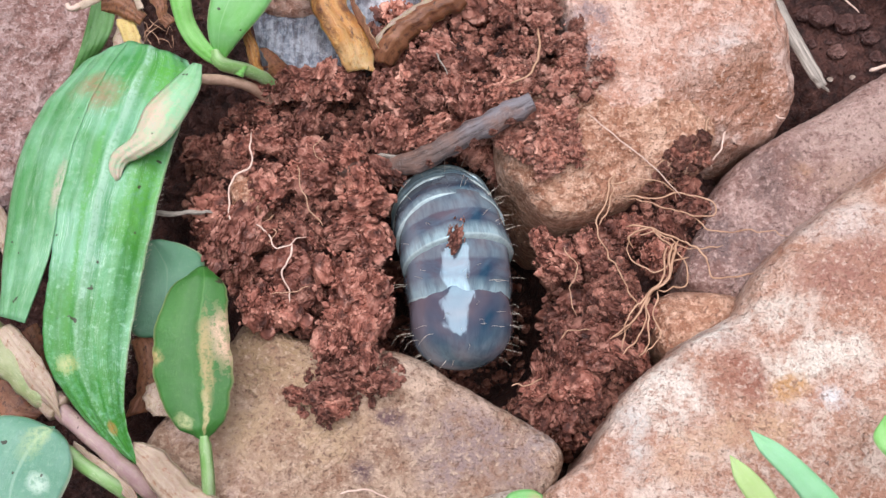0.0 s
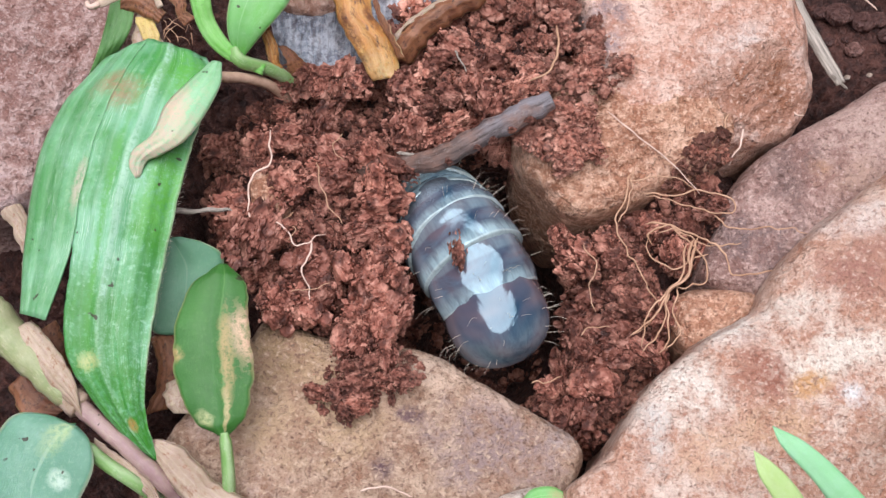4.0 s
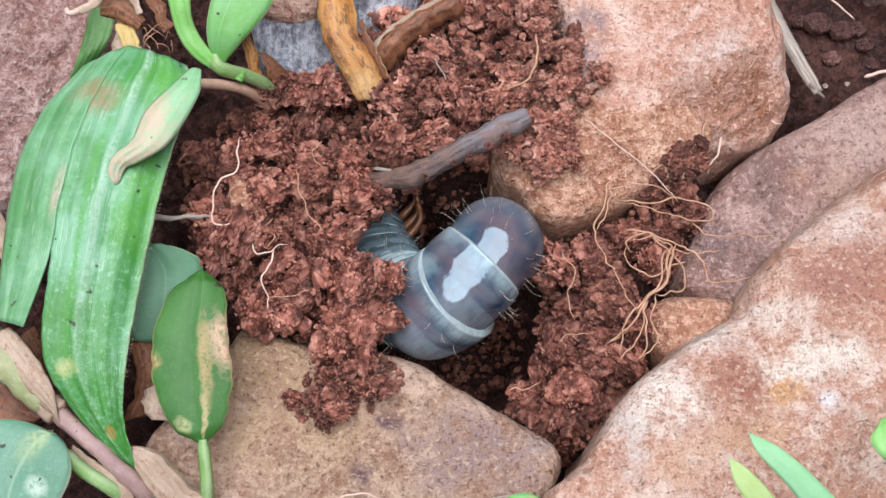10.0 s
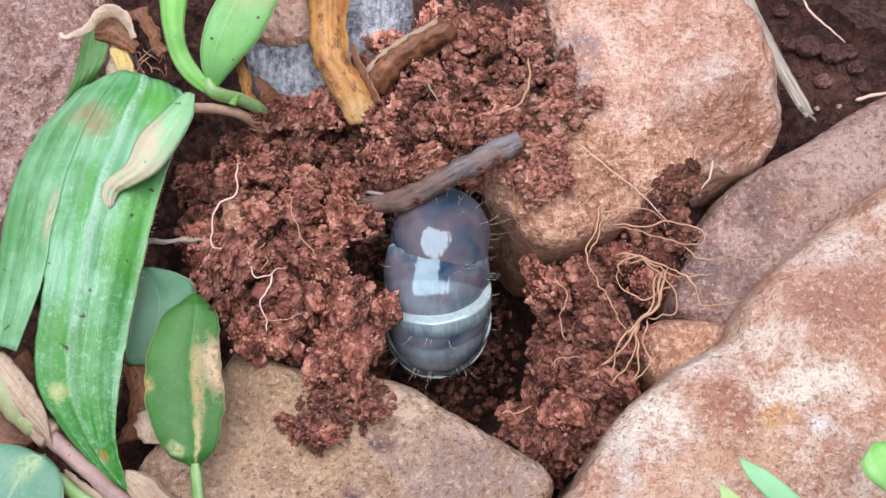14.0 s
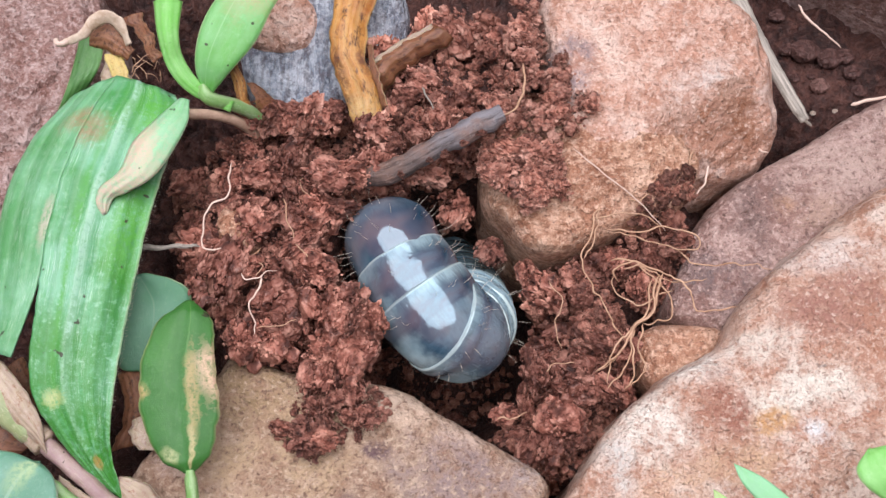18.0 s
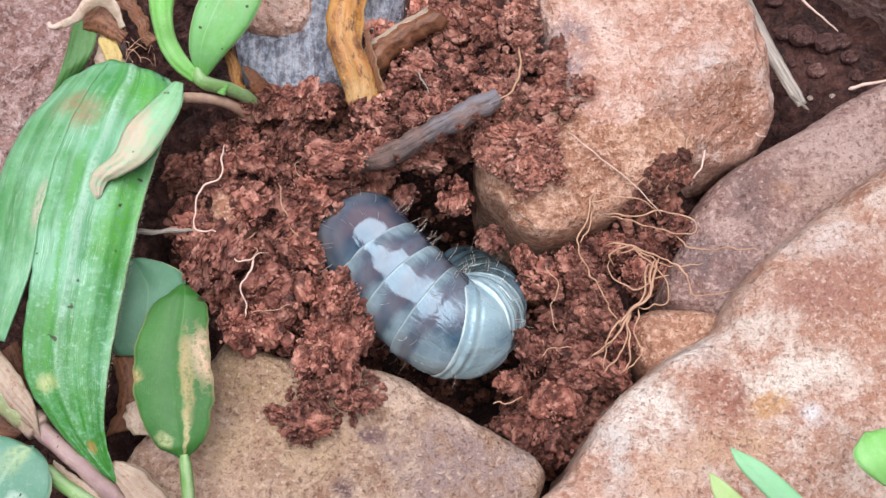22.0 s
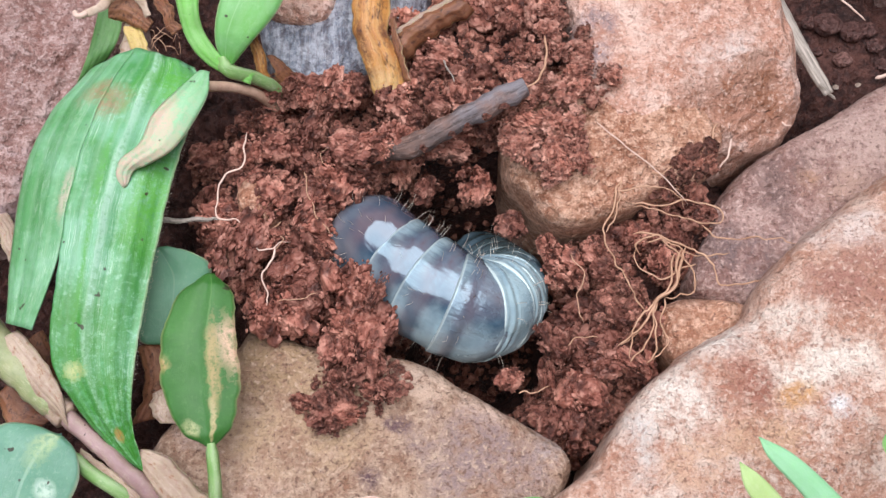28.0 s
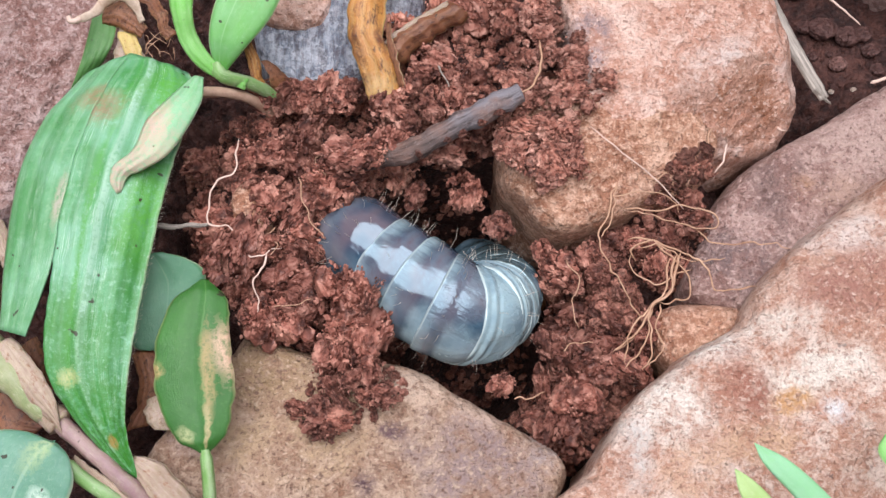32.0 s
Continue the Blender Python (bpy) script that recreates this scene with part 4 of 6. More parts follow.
oval = empty("oval_leaf", "oval green leaf with a withered brown edge", "leaf")
sheet("leaf_blade", [(-25.9, -3.3, 5.0), (-28.8, -6.0, 5.5), (-30.1, -10.6, 5.5), (-29.8, -15.8, 5.0), (-27.9, -19.8, 4.5), (-25.2, -21.4, 4.0)], [(-25.1, -3.3, 5.0), (-22.9, -5.7, 5.5), (-22.3, -10.6, 5.5), (-21.9, -15.2, 5.0), (-22.5, -19.3, 4.5), (-24.4, -21.6, 4.0)],
      OVAL_LEAF, oval, "", 0.8, 0.25, 60, 18, 0.2, 8, 0.35, 0, 0.2)
tube("stalk", [(-24.7, -21.0, 4.0), (-24.4, -23.5, 3.3), (-24.4, -26.5, 1.5), (-25.4, -30.3, -4.0)], 0.65, 0.8, GREEN_STEM, oval, "pale green stalk")
low = empty("shaded_leaf", "dull green leaf lying beneath other leaves", "leaf")
sheet("leaf_blade", [(-33.0, 0.2, 2.0), (-34.1, -4.0, 1.0), (-34.3, -7.6, 0.0), (-33.6, -9.7, -0.5), (-30.6, -9.8, -1.0)], [(-30.9, 0.6, 2.0), (-28.3, 0.1, 1.0), (-26.4, -1.4, 0.0), (-27.0, -6.2, -0.5), (-30.0, -9.9, -1.0)], SHADED_LEAF, low, "", 0.4, 0.2, 30, 14, 0.15, 9, 0.3)
round_leaf = empty("round_leaf", "round blue-green leaf low on the stem", "leaf")
sheet("leaf_blade", [(-39.6, -20.5, 6.0), (-42.9, -19.3, 6.0), (-46.3, -19.7, 6.0), (-48.4, -24.0, 5.5), (-47.0, -28.4, 5.0), (-44.0, -31.7, 4.5)], [(-39.3, -20.6, 6.0), (-38.0, -22.0, 6.0), (-37.4, -24.6, 6.0), (-38.4, -27.3, 5.5), (-40.0, -30.1, 5.0), (-43.4, -32.0, 4.5)], ROUND_LEAF, round_leaf, "", 0.8, 0.25, 36, 18, 0.15, 10, 0.35)
tube("stalk", [(-38.8, -22.3, 5.5), (-36.8, -24.1, 4.0), (-33.8, -26.1, 2.4), (-31.5, -28.1, -2.0)], 0.75, 0.8, GREEN_STEM, round_leaf)

culm = empty("grass_culm", "purple-brown grass stem with dry papery sheaths", "grass stem")
tube("stem", [(-41.4, -16.7, 3.2), (-39.8, -18.4, 3.2), (-35.4, -22.1, 3.0), (-31.3, -25.9, 2.0), (-28.7, -28.9, -3.0)], 1.0, 0.85, CULM, culm, "", 40, 14, 0.2, 2)
tube("node", [(-41.2, -17.1, 3.2), (-40.6, -17.7, 3.2), (-39.9, -18.3, 3.2)], 1.5, 1.5, DRY_LEAF, culm, "swollen pale joint", 10, 14, 0.2, 2)
tube("leaf_base", [(-51.6, -7.3, 3.0), (-48.2, -10.7, 3.2), (-44.3, -14.4, 3.2), (-40.7, -17.7, 3.2)], 2.4, 1.5, PALE_STEM, culm, "pale green leaf base", 40, 16, 0.2, 3)
sheet("sheath", [(-47.9, -10.9, 4.0), (-43.7, -15.7, 4.5), (-40.8, -18.1, 4.6), (-39.5, -19.5, 4.0)], [(-45.7, -9.1, 4.0), (-42.2, -12.8, 4.6), (-40.3, -15.8, 5.0), (-39.7, -17.8, 4.5)], DRY_LEAF, culm, "dry papery sheath", 0.8, 0.15, 30, 10, 0.3, 11, 0.0, 0, 0.18)
sheet("sheath", [(-38.1, -21.6, 4.0), (-35.2, -23.5, 3.5), (-32.7, -25.4, 2.5), (-31.3, -27.7, 1.5)], [(-38.3, -22.3, 3.5), (-35.8, -24.9, 3.2), (-33.5, -26.5, 2.5), (-32.2, -28.3, 1.5)], DRY_LEAF, culm, "dry papery sheath", 0.5, 0.15, 30, 8, 0.3, 12, 0.0, 0, 0.18)
sheet("sheath", [(-32.2, -21.4, 2.5), (-29.1, -22.5, 2.5), (-25.5, -26.0, 2.0), (-20.8, -28.2, 1.0)], [(-33.0, -22.5, 2.0), (-31.1, -25.4, 2.0), (-28.3, -28.3, 2.0), (-23.6, -31.1, 1.0)], DRY_LEAF, culm, "dry papery sheath", 0.8, 0.15, 30, 10, 0.4, 13, 0.0, 0, 0.2)

FOOT = (-7.5, 18.1, 1.0)
strip = empty("dry_leaf_strip", "torn orange-brown dry leaf strip", "dry leaf", at=FOOT)
blade = sheet("leaf_blade", [(-14.5, 36.9, 4.0), (-14.0, 29.0, 4.0), (-13.4, 24.6, 3.6), (-11.4, 21.1, 3.0), (-9.3, 17.6, 1.2)], [(-9.4, 36.9, 4.0), (-9.7, 29.0, 4.0), (-9.2, 24.5, 3.8), (-7.0, 21.8, 3.0), (-6.0, 17.6, 1.2)], ORANGE_DRY, strip, "", 0.9, 0.2, 60, 20, 0.45, 14, 0.0, 2, 0.25)
blade.location = mm(FOOT) * -1
flap = sheet("torn_edge", [(-9.5, 26.1, 4.2), (-8.5, 23.4, 4.0), (-7.4, 21.6, 3.4), (-6.3, 19.6, 2.4)], [(-8.8, 26.2, 4.6), (-7.6, 23.4, 4.5), (-6.6, 21.5, 4.0), (-5.7, 19.6, 3.0)], BROWN_DRY, strip, "dark rolled edge", 0.4, 0.2, 30, 8, 0.4, 34, 0.0, 0, 0.4)
flap.location = mm(FOOT) * -1
curl = empty("dry_leaf", "curled brown dry leaf at the edge of a stone", "dry leaf")
sheet("leaf_blade", [(-8.7, 22.0, 0.5), (-7.8, 24.2, 2.0), (-5.4, 26.3, 3.0), (0.4, 29.9, 3.5)], [(-6.1, 21.7, 0.0), (-4.3, 23.3, 1.5), (-2.1, 25.1, 2.5), (3.0, 28.1, 3.0)], BROWN_DRY, curl, "", 1.2, 0.2, 40, 14, 0.5, 15, 0.0, 0, 0.4)
sheet("rim", [(-8.8, 21.9, 0.8), (-7.9, 24.1, 2.4), (-5.5, 26.3, 3.4), (0.3, 29.9, 3.9)], [(-8.4, 21.9, 0.9), (-7.4, 23.8, 2.5), (-5.2, 25.9, 3.5), (0.5, 29.3, 4.0)], DRY_LEAF, curl, "pale papery rim", 0.1, 0.15, 40, 4, 0.3, 15, 0.0, 0, 0.2)
wisp = empty("withered_leaf", "withered curled leaf, pale brown", "dry leaf")
sheet("leaf_blade", [(-41.2, 26.3, 6.5), (-39.1, 27.2, 7.0), (-38.2, 29.1, 7.2), (-36.3, 29.7, 7.4), (-34.5, 28.7, 7.0), (-33.5, 26.4, 6.0)], [(-41.0, 25.7, 6.0), (-38.6, 26.6, 6.4), (-37.4, 28.1, 6.2), (-36.3, 28.6, 6.2), (-35.3, 28.0, 6.0), (-34.2, 26.3, 5.4)], PAPER, wisp, "", 0.5, 0.2, 50, 10, 0.4, 16, 0.0, 0, 0.25)
sheet("leaf_blade", [(-38.5, 28.4, 4.6), (-36.4, 29.2, 4.8), (-34.6, 28.1, 4.6), (-33.6, 26.2, 4.2)], [(-38.8, 26.8, 3.8), (-36.7, 26.3, 3.6), (-35.2, 25.8, 3.6), (-34.4, 25.4, 3.4)], BROWN_DRY, wisp, "dark brown inner side", 0.5, 0.2, 30, 10, 0.5, 26, 0.0, 0, 0.3)
tube("rolled_edge", [(-41.9, 26.6, 6.2), (-41.5, 25.9, 6.6), (-40.8, 26.0, 6.6), (-40.5, 26.5, 6.3)], 0.4, 0.35, PALE_ROOT, wisp, "whitish rolled edge", 16, 8, 0.3, 6)
sheet("leaf_blade", [(-37.0, 26.2, 3.4), (-36.8, 24.8, 3.4), (-36.0, 23.2, 3.0)], [(-35.2, 26.2, 3.4), (-34.7, 24.6, 3.4), (-34.2, 23.4, 3.0)], YELLOW_DRY, wisp, "yellowed torn piece", 0.4, 0.2, 24, 10, 0.4, 31, 0.0, 0, 0.3)
sheet("leaf_blade", [(-35.1, 30.4, 4.0), (-33.0, 27.6, 4.0), (-31.7, 25.2, 3.0)], [(-32.9, 31.1, 4.0), (-31.4, 28.3, 4.0), (-30.5, 26.0, 3.0)], BROWN_DRY, wisp, "dark torn piece", 0.6, 0.2, 24, 10, 0.7, 27, 0.0, 0, 0.6)
husk = empty("dry_sheath", "split brown sheath at the foot of a shoot", "dry leaf")
sheet("leaf_blade", [(-22.8, 24.4, 5.0), (-22.2, 22.4, 4.0), (-21.6, 20.5, 3.0), (-21.3, 19.9, 1.0)], [(-21.7, 24.6, 5.0), (-20.9, 22.7, 4.0), (-20.6, 20.9, 3.0), (-20.3, 19.9, 1.0)], ORANGE_DRY, husk, "", 0.7, 0.2, 24, 8, 0.3, 17, 0.0, 0, 0.3)
sheet("leaf_blade", [(-21.0, 23.0, 2.5), (-20.2, 21.5, 2.0), (-19.8, 20.3, 0.0)], [(-20.0, 23.3, 2.0), (-18.4, 22.3, 1.0), (-16.8, 21.1, -1.0)], BROWN_DRY, husk, "dark inner sheath", 0.7, 0.2, 24, 8, 0.3, 28, 0.0, 0, 0.4)
sprig = empty("grass_leaf", "narrow dark green leaf with a brown margin", "grass")
sheet("leaf_blade", [(-39.8, 29.0, 4.0), (-40.5, 25.4, 3.5), (-41.3, 22.1, 3.0), (-43.0, 19.2, 1.0)], [(-37.1, 29.0, 4.0), (-37.4, 25.7, 3.5), (-38.2, 23.5, 3.0), (-40.4, 21.3, 1.0)], DARK_BLADE, sprig, "", 0.4, 0.2, 24, 10, 0.1, 18)
sheet("leaf_blade", [(-37.1, 27.4, 3.0), (-37.4, 24.8, 2.5), (-37.7, 23.3, 2.0)], [(-35.7, 27.4, 3.0), (-34.8, 25.1, 2.5), (-33.9, 22.9, 2.0)], DRY_LEAF, sprig, "yellowed piece of leaf", 0.4, 0.2, 20, 8, 0.3, 29, 0.0, 0, 0.4)

litter = empty("dry_leaf_litter", "brown dry leaf scraps under green leaves", "dry leaf")
for left, right, mat in (([(-34.2, -9.9, -1.0), (-33.5, -13.1, -1.0), (-33.8, -16.0, -2.0), (-34.6, -18.3, -3.0)], [(-32.0, -9.3, -1.0), (-30.8, -12.4, -1.0), (-31.1, -15.4, -2.0), (-32.3, -17.7, -3.0)], BROWN_DRY),
                         ([(-31.9, -15.4, 0.5), (-31.8, -17.3, 0.8), (-31.1, -18.6, 0.5)], [(-30.6, -14.8, 0.5), (-29.2, -16.7, 0.8), (-29.0, -18.6, 0.5)], DRY_LEAF),
                         ([(-46.8, -8.9, -3.0), (-45.6, -12.1, -3.0), (-44.4, -15.1, -4.0)], [(-45.1, -7.6, -3.0), (-43.8, -10.8, -3.0), (-43.0, -13.2, -4.0)], BROWN_DRY),
                         ([(-52.6, 4.9, -3.0), (-50.3, 0.9, -3.0), (-49.8, -1.5, -4.0)], [(-50.8, 6.2, -3.0), (-48.5, 2.2, -3.0), (-47.9, -0.9, -4.0)], DRY_LEAF),
                         ([(-50.4, -15.1, -4.0), (-48.2, -18.2, -4.0), (-45.1, -18.5, -4.0)], [(-48.0, -13.2, -4.0), (-45.9, -16.0, -4.0), (-43.0, -17.0, -4.0)], BROWN_DRY)):
    sheet("leaf_scrap", left, right, mat, litter, "", 0.6, 0.15, 24, 10, 0.6, 33, 0.0, 0, 0.5)

tip = empty("grass_tip", "thin bright green grass tip in front of a stone", "grass", "grass tips")
sheet("leaf_blade", [(28.7, -21.8, 16.0), (29.5, -23.8, 16.0), (32.5, -26.9, 15.0), (35.4, -30.4, 13.0)], [(28.8, -21.8, 16.0), (31.7, -23.3, 16.0), (35.2, -26.1, 15.0), (39.7, -30.4, 13.0)], PALE_TIP, tip, "", 0.3, 0.2, 24, 8, 0.05, 19)
tip2 = empty("grass_tip", "thin yellow-green grass tip in front of a stone", "grass", "grass tips")
sheet("leaf_blade", [(24.8, -24.9, 24.0), (25.1, -27.0, 24.0), (26.7, -29.4, 23.0), (28.0, -32.2, 21.0)], [(24.9, -24.9, 24.0), (26.6, -26.1, 24.0), (28.9, -28.4, 23.0), (31.4, -32.2, 21.0)], YELLOW_TIP, tip2, "", 0.3, 0.2, 24, 8, 0.05, 20)
gap_leaf = empty("small_leaf", "small dull green leaf on a pale pebble", "leaf")
sheet("leaf_blade", [(5.9, -27.9, 2.4), (7.0, -26.7, 2.8), (9.1, -26.4, 2.8), (11.0, -27.3, 2.2)], [(6.2, -28.6, 2.2), (7.6, -29.0, 2.4), (9.7, -28.8, 2.4), (11.2, -27.7, 2.0)], TIPPED_LEAF, gap_leaf, "", 0.5, 0.2, 24, 10, 0.1, 36, 0.2)
stone("pebble", [(2.4, -34.5), (2.8, -29.1), (3.9, -27.3), (6.0, -26.5), (8.9, -26.4), (10.8, -27.3), (11.8, -29.9), (10.8, -34.5)], 1.9, -14, PALE_PEBBLE, "pale pebble in the gap between stones", 1.6, (0, 0), 15, 0.5, 0.25, 0.4, "pebble")
edge_leaf = empty("small_leaf", "small bright green leaf over a stone", "leaf")
sheet("leaf_blade", [(42.2, -20.2, 14.0), (40.9, -22.1, 14.0), (41.6, -23.7, 14.0), (43.9, -25.2, 13.0)], [(42.4, -20.2, 14.0), (45.1, -19.9, 14.0), (47.1, -22.1, 14.0), (46.1, -25.2, 13.0)], FRESH_LEAF, edge_leaf, "", 0.4, 0.2, 24, 10, 0.05, 21)

sway = empty("grass_plant", "bright green grass blade swaying over the stones", "grass")
sheet("leaf_blade", [(31.7, 15.5, 36.0), (32.9, 10.5, 40.0), (35.4, 7.2, 40.0), (40.3, 4.5, 36.0), (57.3, 4.1, 10.0)], [(34.9, 18.1, 36.0), (36.4, 13.3, 40.0), (39.3, 9.8, 40.0), (44.3, 6.6, 36.0), (61.6, 5.9, 10.0)], FRESH_LEAF, sway, "", 0.6, 0.2, 40, 12, 0.1, 35, 0.3)
tube("stalk", [(58.6, 4.5, 11.0), (64.1, 0.9, 6.0), (74.5, 0.4, -9.0)], 0.9, 1.0, GREEN_STEM, sway)

# ---- twig, straw and roots ----
twig = empty("twig", "dark bare twig across the top of the pit", "twig")
tube("stem", [(-12.7, 10.1, -3.5), (-9.2, 9.3, -0.5), (-5.9, 9.1, 1.5), (-2.1, 9.6, 3.0), (2.2, 11.5, 4.5), (5.9, 13.2, 5.5), (9.8, 15.0, 6.0)], 1.1, 1.35, TWIG, twig, "", 60, 16, 0.22, 4)
tube("splinter", [(-7.3, 10.4, 2.0), (-4.6, 9.9, 2.5), (-1.5, 9.9, 2.8)], 0.22, 0.15, STRAW, twig, "pale splinter")
for k, (x, y, z) in enumerate([(1.7, 10.2, 4.6), (3.3, 10.7, 5.0), (5.4, 11.8, 5.6), (-1.5, 8.9, 3.6), (7.4, 12.7, 6.2)]):
    lump = new("stuck_soil", clod_meshes[k])
    lump.parent = twig
    lump.matrix_basis = Matrix.Translation(mm((x, y, z))) @ Matrix.Diagonal((0.55 + 0.1 * (k % 3), 0.5, 0.5, 1))
straw = empty("straw", "dry grey straw lying in a hollow", "straw")
tube("stem", [(36.6, 37.4, -1.0), (39.7, 30.5, -2.0), (42.2, 25.3, -2.5), (44.7, 20.6, -3.0)], 1.05, 0.85, STRAW, straw, "", 40, 12, 0.12, 6, 0.6)
tube("split_end", [(43.5, 21.6, -2.2), (44.4, 20.8, -2.8), (45.6, 20.1, -3.5)], 0.3, 0.15, STRAW, straw, "frayed straw end", 10, 6)


def root(points, r0, r1, mat=ROOT, label="thin curled orange-brown root", wiggle=0.55):
    line = spline(points, 60)
    for p in line:
        p += np.array((fbm(p, 2.2, 31, 2), fbm(p, 2.2, 47, 2), 0.3 * fbm(p, 2.2, 63, 2))) * wiggle
    verts, faces, uv = tube_data(line, r0 * 0.43, r1 * 0.40, 90, 6, 0.3, 3)
    return tagged(mesh_object("root", verts, faces, mat, None, "", uv), label, "root", "fine roots")


root([(16.1, 14.7, 3.5), (19.8, 11.5, 3.2), (23.0, 9.3, 2.0), (25.3, 7.3, 1.0), (26.7, 6.0, 0.0)], 0.22, 0.16, PALE_ROOT, "straight pale root fibre on stone", 0.1)
root([(30.1, 15.0, 2.0), (29.5, 12.8, 1.5), (28.9, 10.9, 1.2), (25.7, 10.4, 1.2), (23.2, 9.3, 1.0), (21.4, 9.1, 0.5)], 0.28, 0.2)
root([(32.2, 13.7, 0.0), (31.1, 11.7, 0.0), (30.1, 9.8, -1.0)], 0.35, 0.25, PALE_ROOT, "short pale root between stones")
root([(19.4, 9.0, 1.0), (18.3, 6.3, 1.0), (17.2, 3.4, 1.0), (17.5, 0.4, 1.0), (18.7, -2.0, 0.5), (20.3, -4.4, 0.0), (21.6, -6.4, -1.0)], 0.3, 0.2)
root([(19.9, 5.7, 1.0), (23.6, 5.6, 1.5), (27.0, 5.8, 1.5), (29.8, 5.0, 1.5), (29.8, 3.7, 1.5), (27.5, 3.4, 1.5), (24.1, 4.5, 1.5), (20.5, 5.5, 1.0)], 0.26, 0.2)
root([(20.1, 2.4, 1.0), (22.8, 1.9, 1.5), (26.3, 0.5, 2.0), (28.4, -1.1, 2.0), (29.0, -3.5, 1.5), (31.3, -3.4, 1.0), (34.5, -2.8, 0.5)], 0.32, 0.22)
root([(27.6, 3.4, 1.0), (30.0, 1.9, 1.0), (34.2, 1.7, 0.5), (38.4, 1.8, 0.2)], 0.26, 0.15)
root([(25.7, 0.8, 2.0), (25.0, -2.4, 2.0), (22.8, -5.4, 1.5), (20.6, -8.1, 1.0), (18.2, -10.1, 0.0)], 0.45, 0.3)
root([(25.4, 0.5, 2.0), (24.3, -3.6, 2.0), (22.4, -6.0, 1.5), (22.1, -9.1, 1.0), (22.4, -10.8, 0.5), (20.9, -12.3, 0.0)], 0.4, 0.25)
root([(24.7, -0.5, 2.0), (23.1, -4.8, 1.5), (20.0, -7.8, 1.0), (19.4, -11.4, 0.0)], 0.35, 0.22)
root([(20.9, -0.2, 1.0), (20.4, 0.9, 1.5), (22.8, 1.9, 1.5), (25.1, -0.5, 2.0), (26.6, -2.9, 1.5), (26.6, -4.4, 1.0), (23.2, -4.8, 1.0)], 0.3, 0.22)
root([(18.4, 7.0, 1.0), (19.9, 7.6, 1.2), (22.4, 7.6, 1.5), (24.9, 6.8, 1.5), (25.8, 5.0, 1.0)], 0.22, 0.15)
root([(17.3, 2.5, 0.5), (18.3, 5.0, 1.0), (19.0, 7.0, 1.0), (19.4, 9.0, 1.0)], 0.24, 0.16)
root([(21.5, 1.3, 1.5), (23.6, 1.4, 1.8), (25.7, 0.2, 2.0), (28.3, -0.3, 1.5), (30.9, 0.3, 1.0)], 0.24, 0.16)
root([(26.6, -1.6, 1.5), (23.8, -2.6, 1.8), (21.4, -2.3, 1.5), (20.1, -0.6, 1.2), (20.6, 1.1, 1.0)], 0.26, 0.18)
root([(22.8, -5.4, 1.2), (21.9, -7.8, 0.8), (21.2, -10.2, 0.3), (19.4, -11.9, -0.5)], 0.3, 0.2)
root([(23.4, -5.0, 1.2), (23.1, -7.8, 0.8), (23.3, -10.2, 0.4), (21.8, -11.7, 0.0)], 0.28, 0.18)
root([(21.6, -6.9, 1.0), (20.0, -8.9, 0.4), (18.5, -10.0, 0.0)], 0.24, 0.16)
root([(13.5, 0.1, 0.0), (14.7, -2.0, 0.5), (14.0, -5.1, 0.3), (14.9, -7.6, 0.0)], 0.16, 0.12)
root([(7.3, -15.8, 1.0), (9.1, -15.0, 1.5), (10.6, -14.6, 1.2)], 0.22, 0.14)
root([(12.6, -10.3, 1.0), (14.1, -9.2, 1.5), (15.9, -9.7, 1.2)], 0.18, 0.12)
root([(38.9, 17.8, -3.5), (39.4, 16.8, -3.2), (40.3, 16.5, -3.2)], 0.28, 0.2, PALE_ROOT, "short pale root between stones")
root([(-18.8, 3.2, 2.5), (-19.3, 2.1, 3.2), (-18.1, 0.9, 3.5), (-18.5, -0.2, 3.4)], 0.18, 0.12)
root([(-13.4, 12.3, 3.0), (-14.0, 10.5, 3.4), (-13.0, 8.9, 3.2)], 0.16, 0.12)
root([(45.5, 36.4, -4.0), (47.0, 34.1, -4.0), (50.4, 30.8, -4.5)], 0.42, 0.3, PALE_ROOT, "thin dry stalk in a hollow", 0.25)
root([(51.0, 23.4, -4.8), (53.0, 23.9, -4.5), (56.0, 24.5, -4.5)], 0.6, 0.4, PALE_ROOT, "thin whitish stalk in a hollow", 0.1)
root_a = root([(-21.6, 12.6, 3.0), (-21.3, 9.4, 3.5), (-23.0, 6.2, 3.5), (-23.1, 2.9, 3.5), (-22.6, 2.0, 3.5), (-19.9, 1.7, 3.5), (-18.5, 0.4, 3.5), (-17.9, -0.9, 3.5), (-16.4, -0.4, 3.5), (-14.7, 0.5, 3.0)], 0.28, 0.22, PALE_ROOT, "thin pale root over crumbly soil")
root_b = root([(-16.2, -0.4, 3.5), (-16.8, -2.1, 3.5), (-17.2, -4.0, 3.5), (-16.3, -5.1, 3.0), (-16.5, -6.7, 3.0)], 0.3, 0.2, PALE_ROOT, "thin pale root over crumbly soil")
root([(-16.0, 9.0, 3.0), (-15.5, 6.3, 3.0), (-14.1, 3.7, 3.0), (-12.9, 1.5, 3.0)], 0.2, 0.15)
root([(-18.7, -5.8, 3.0), (-16.6, -5.5, 3.2), (-14.2, -5.0, 3.0)], 0.16, 0.12)
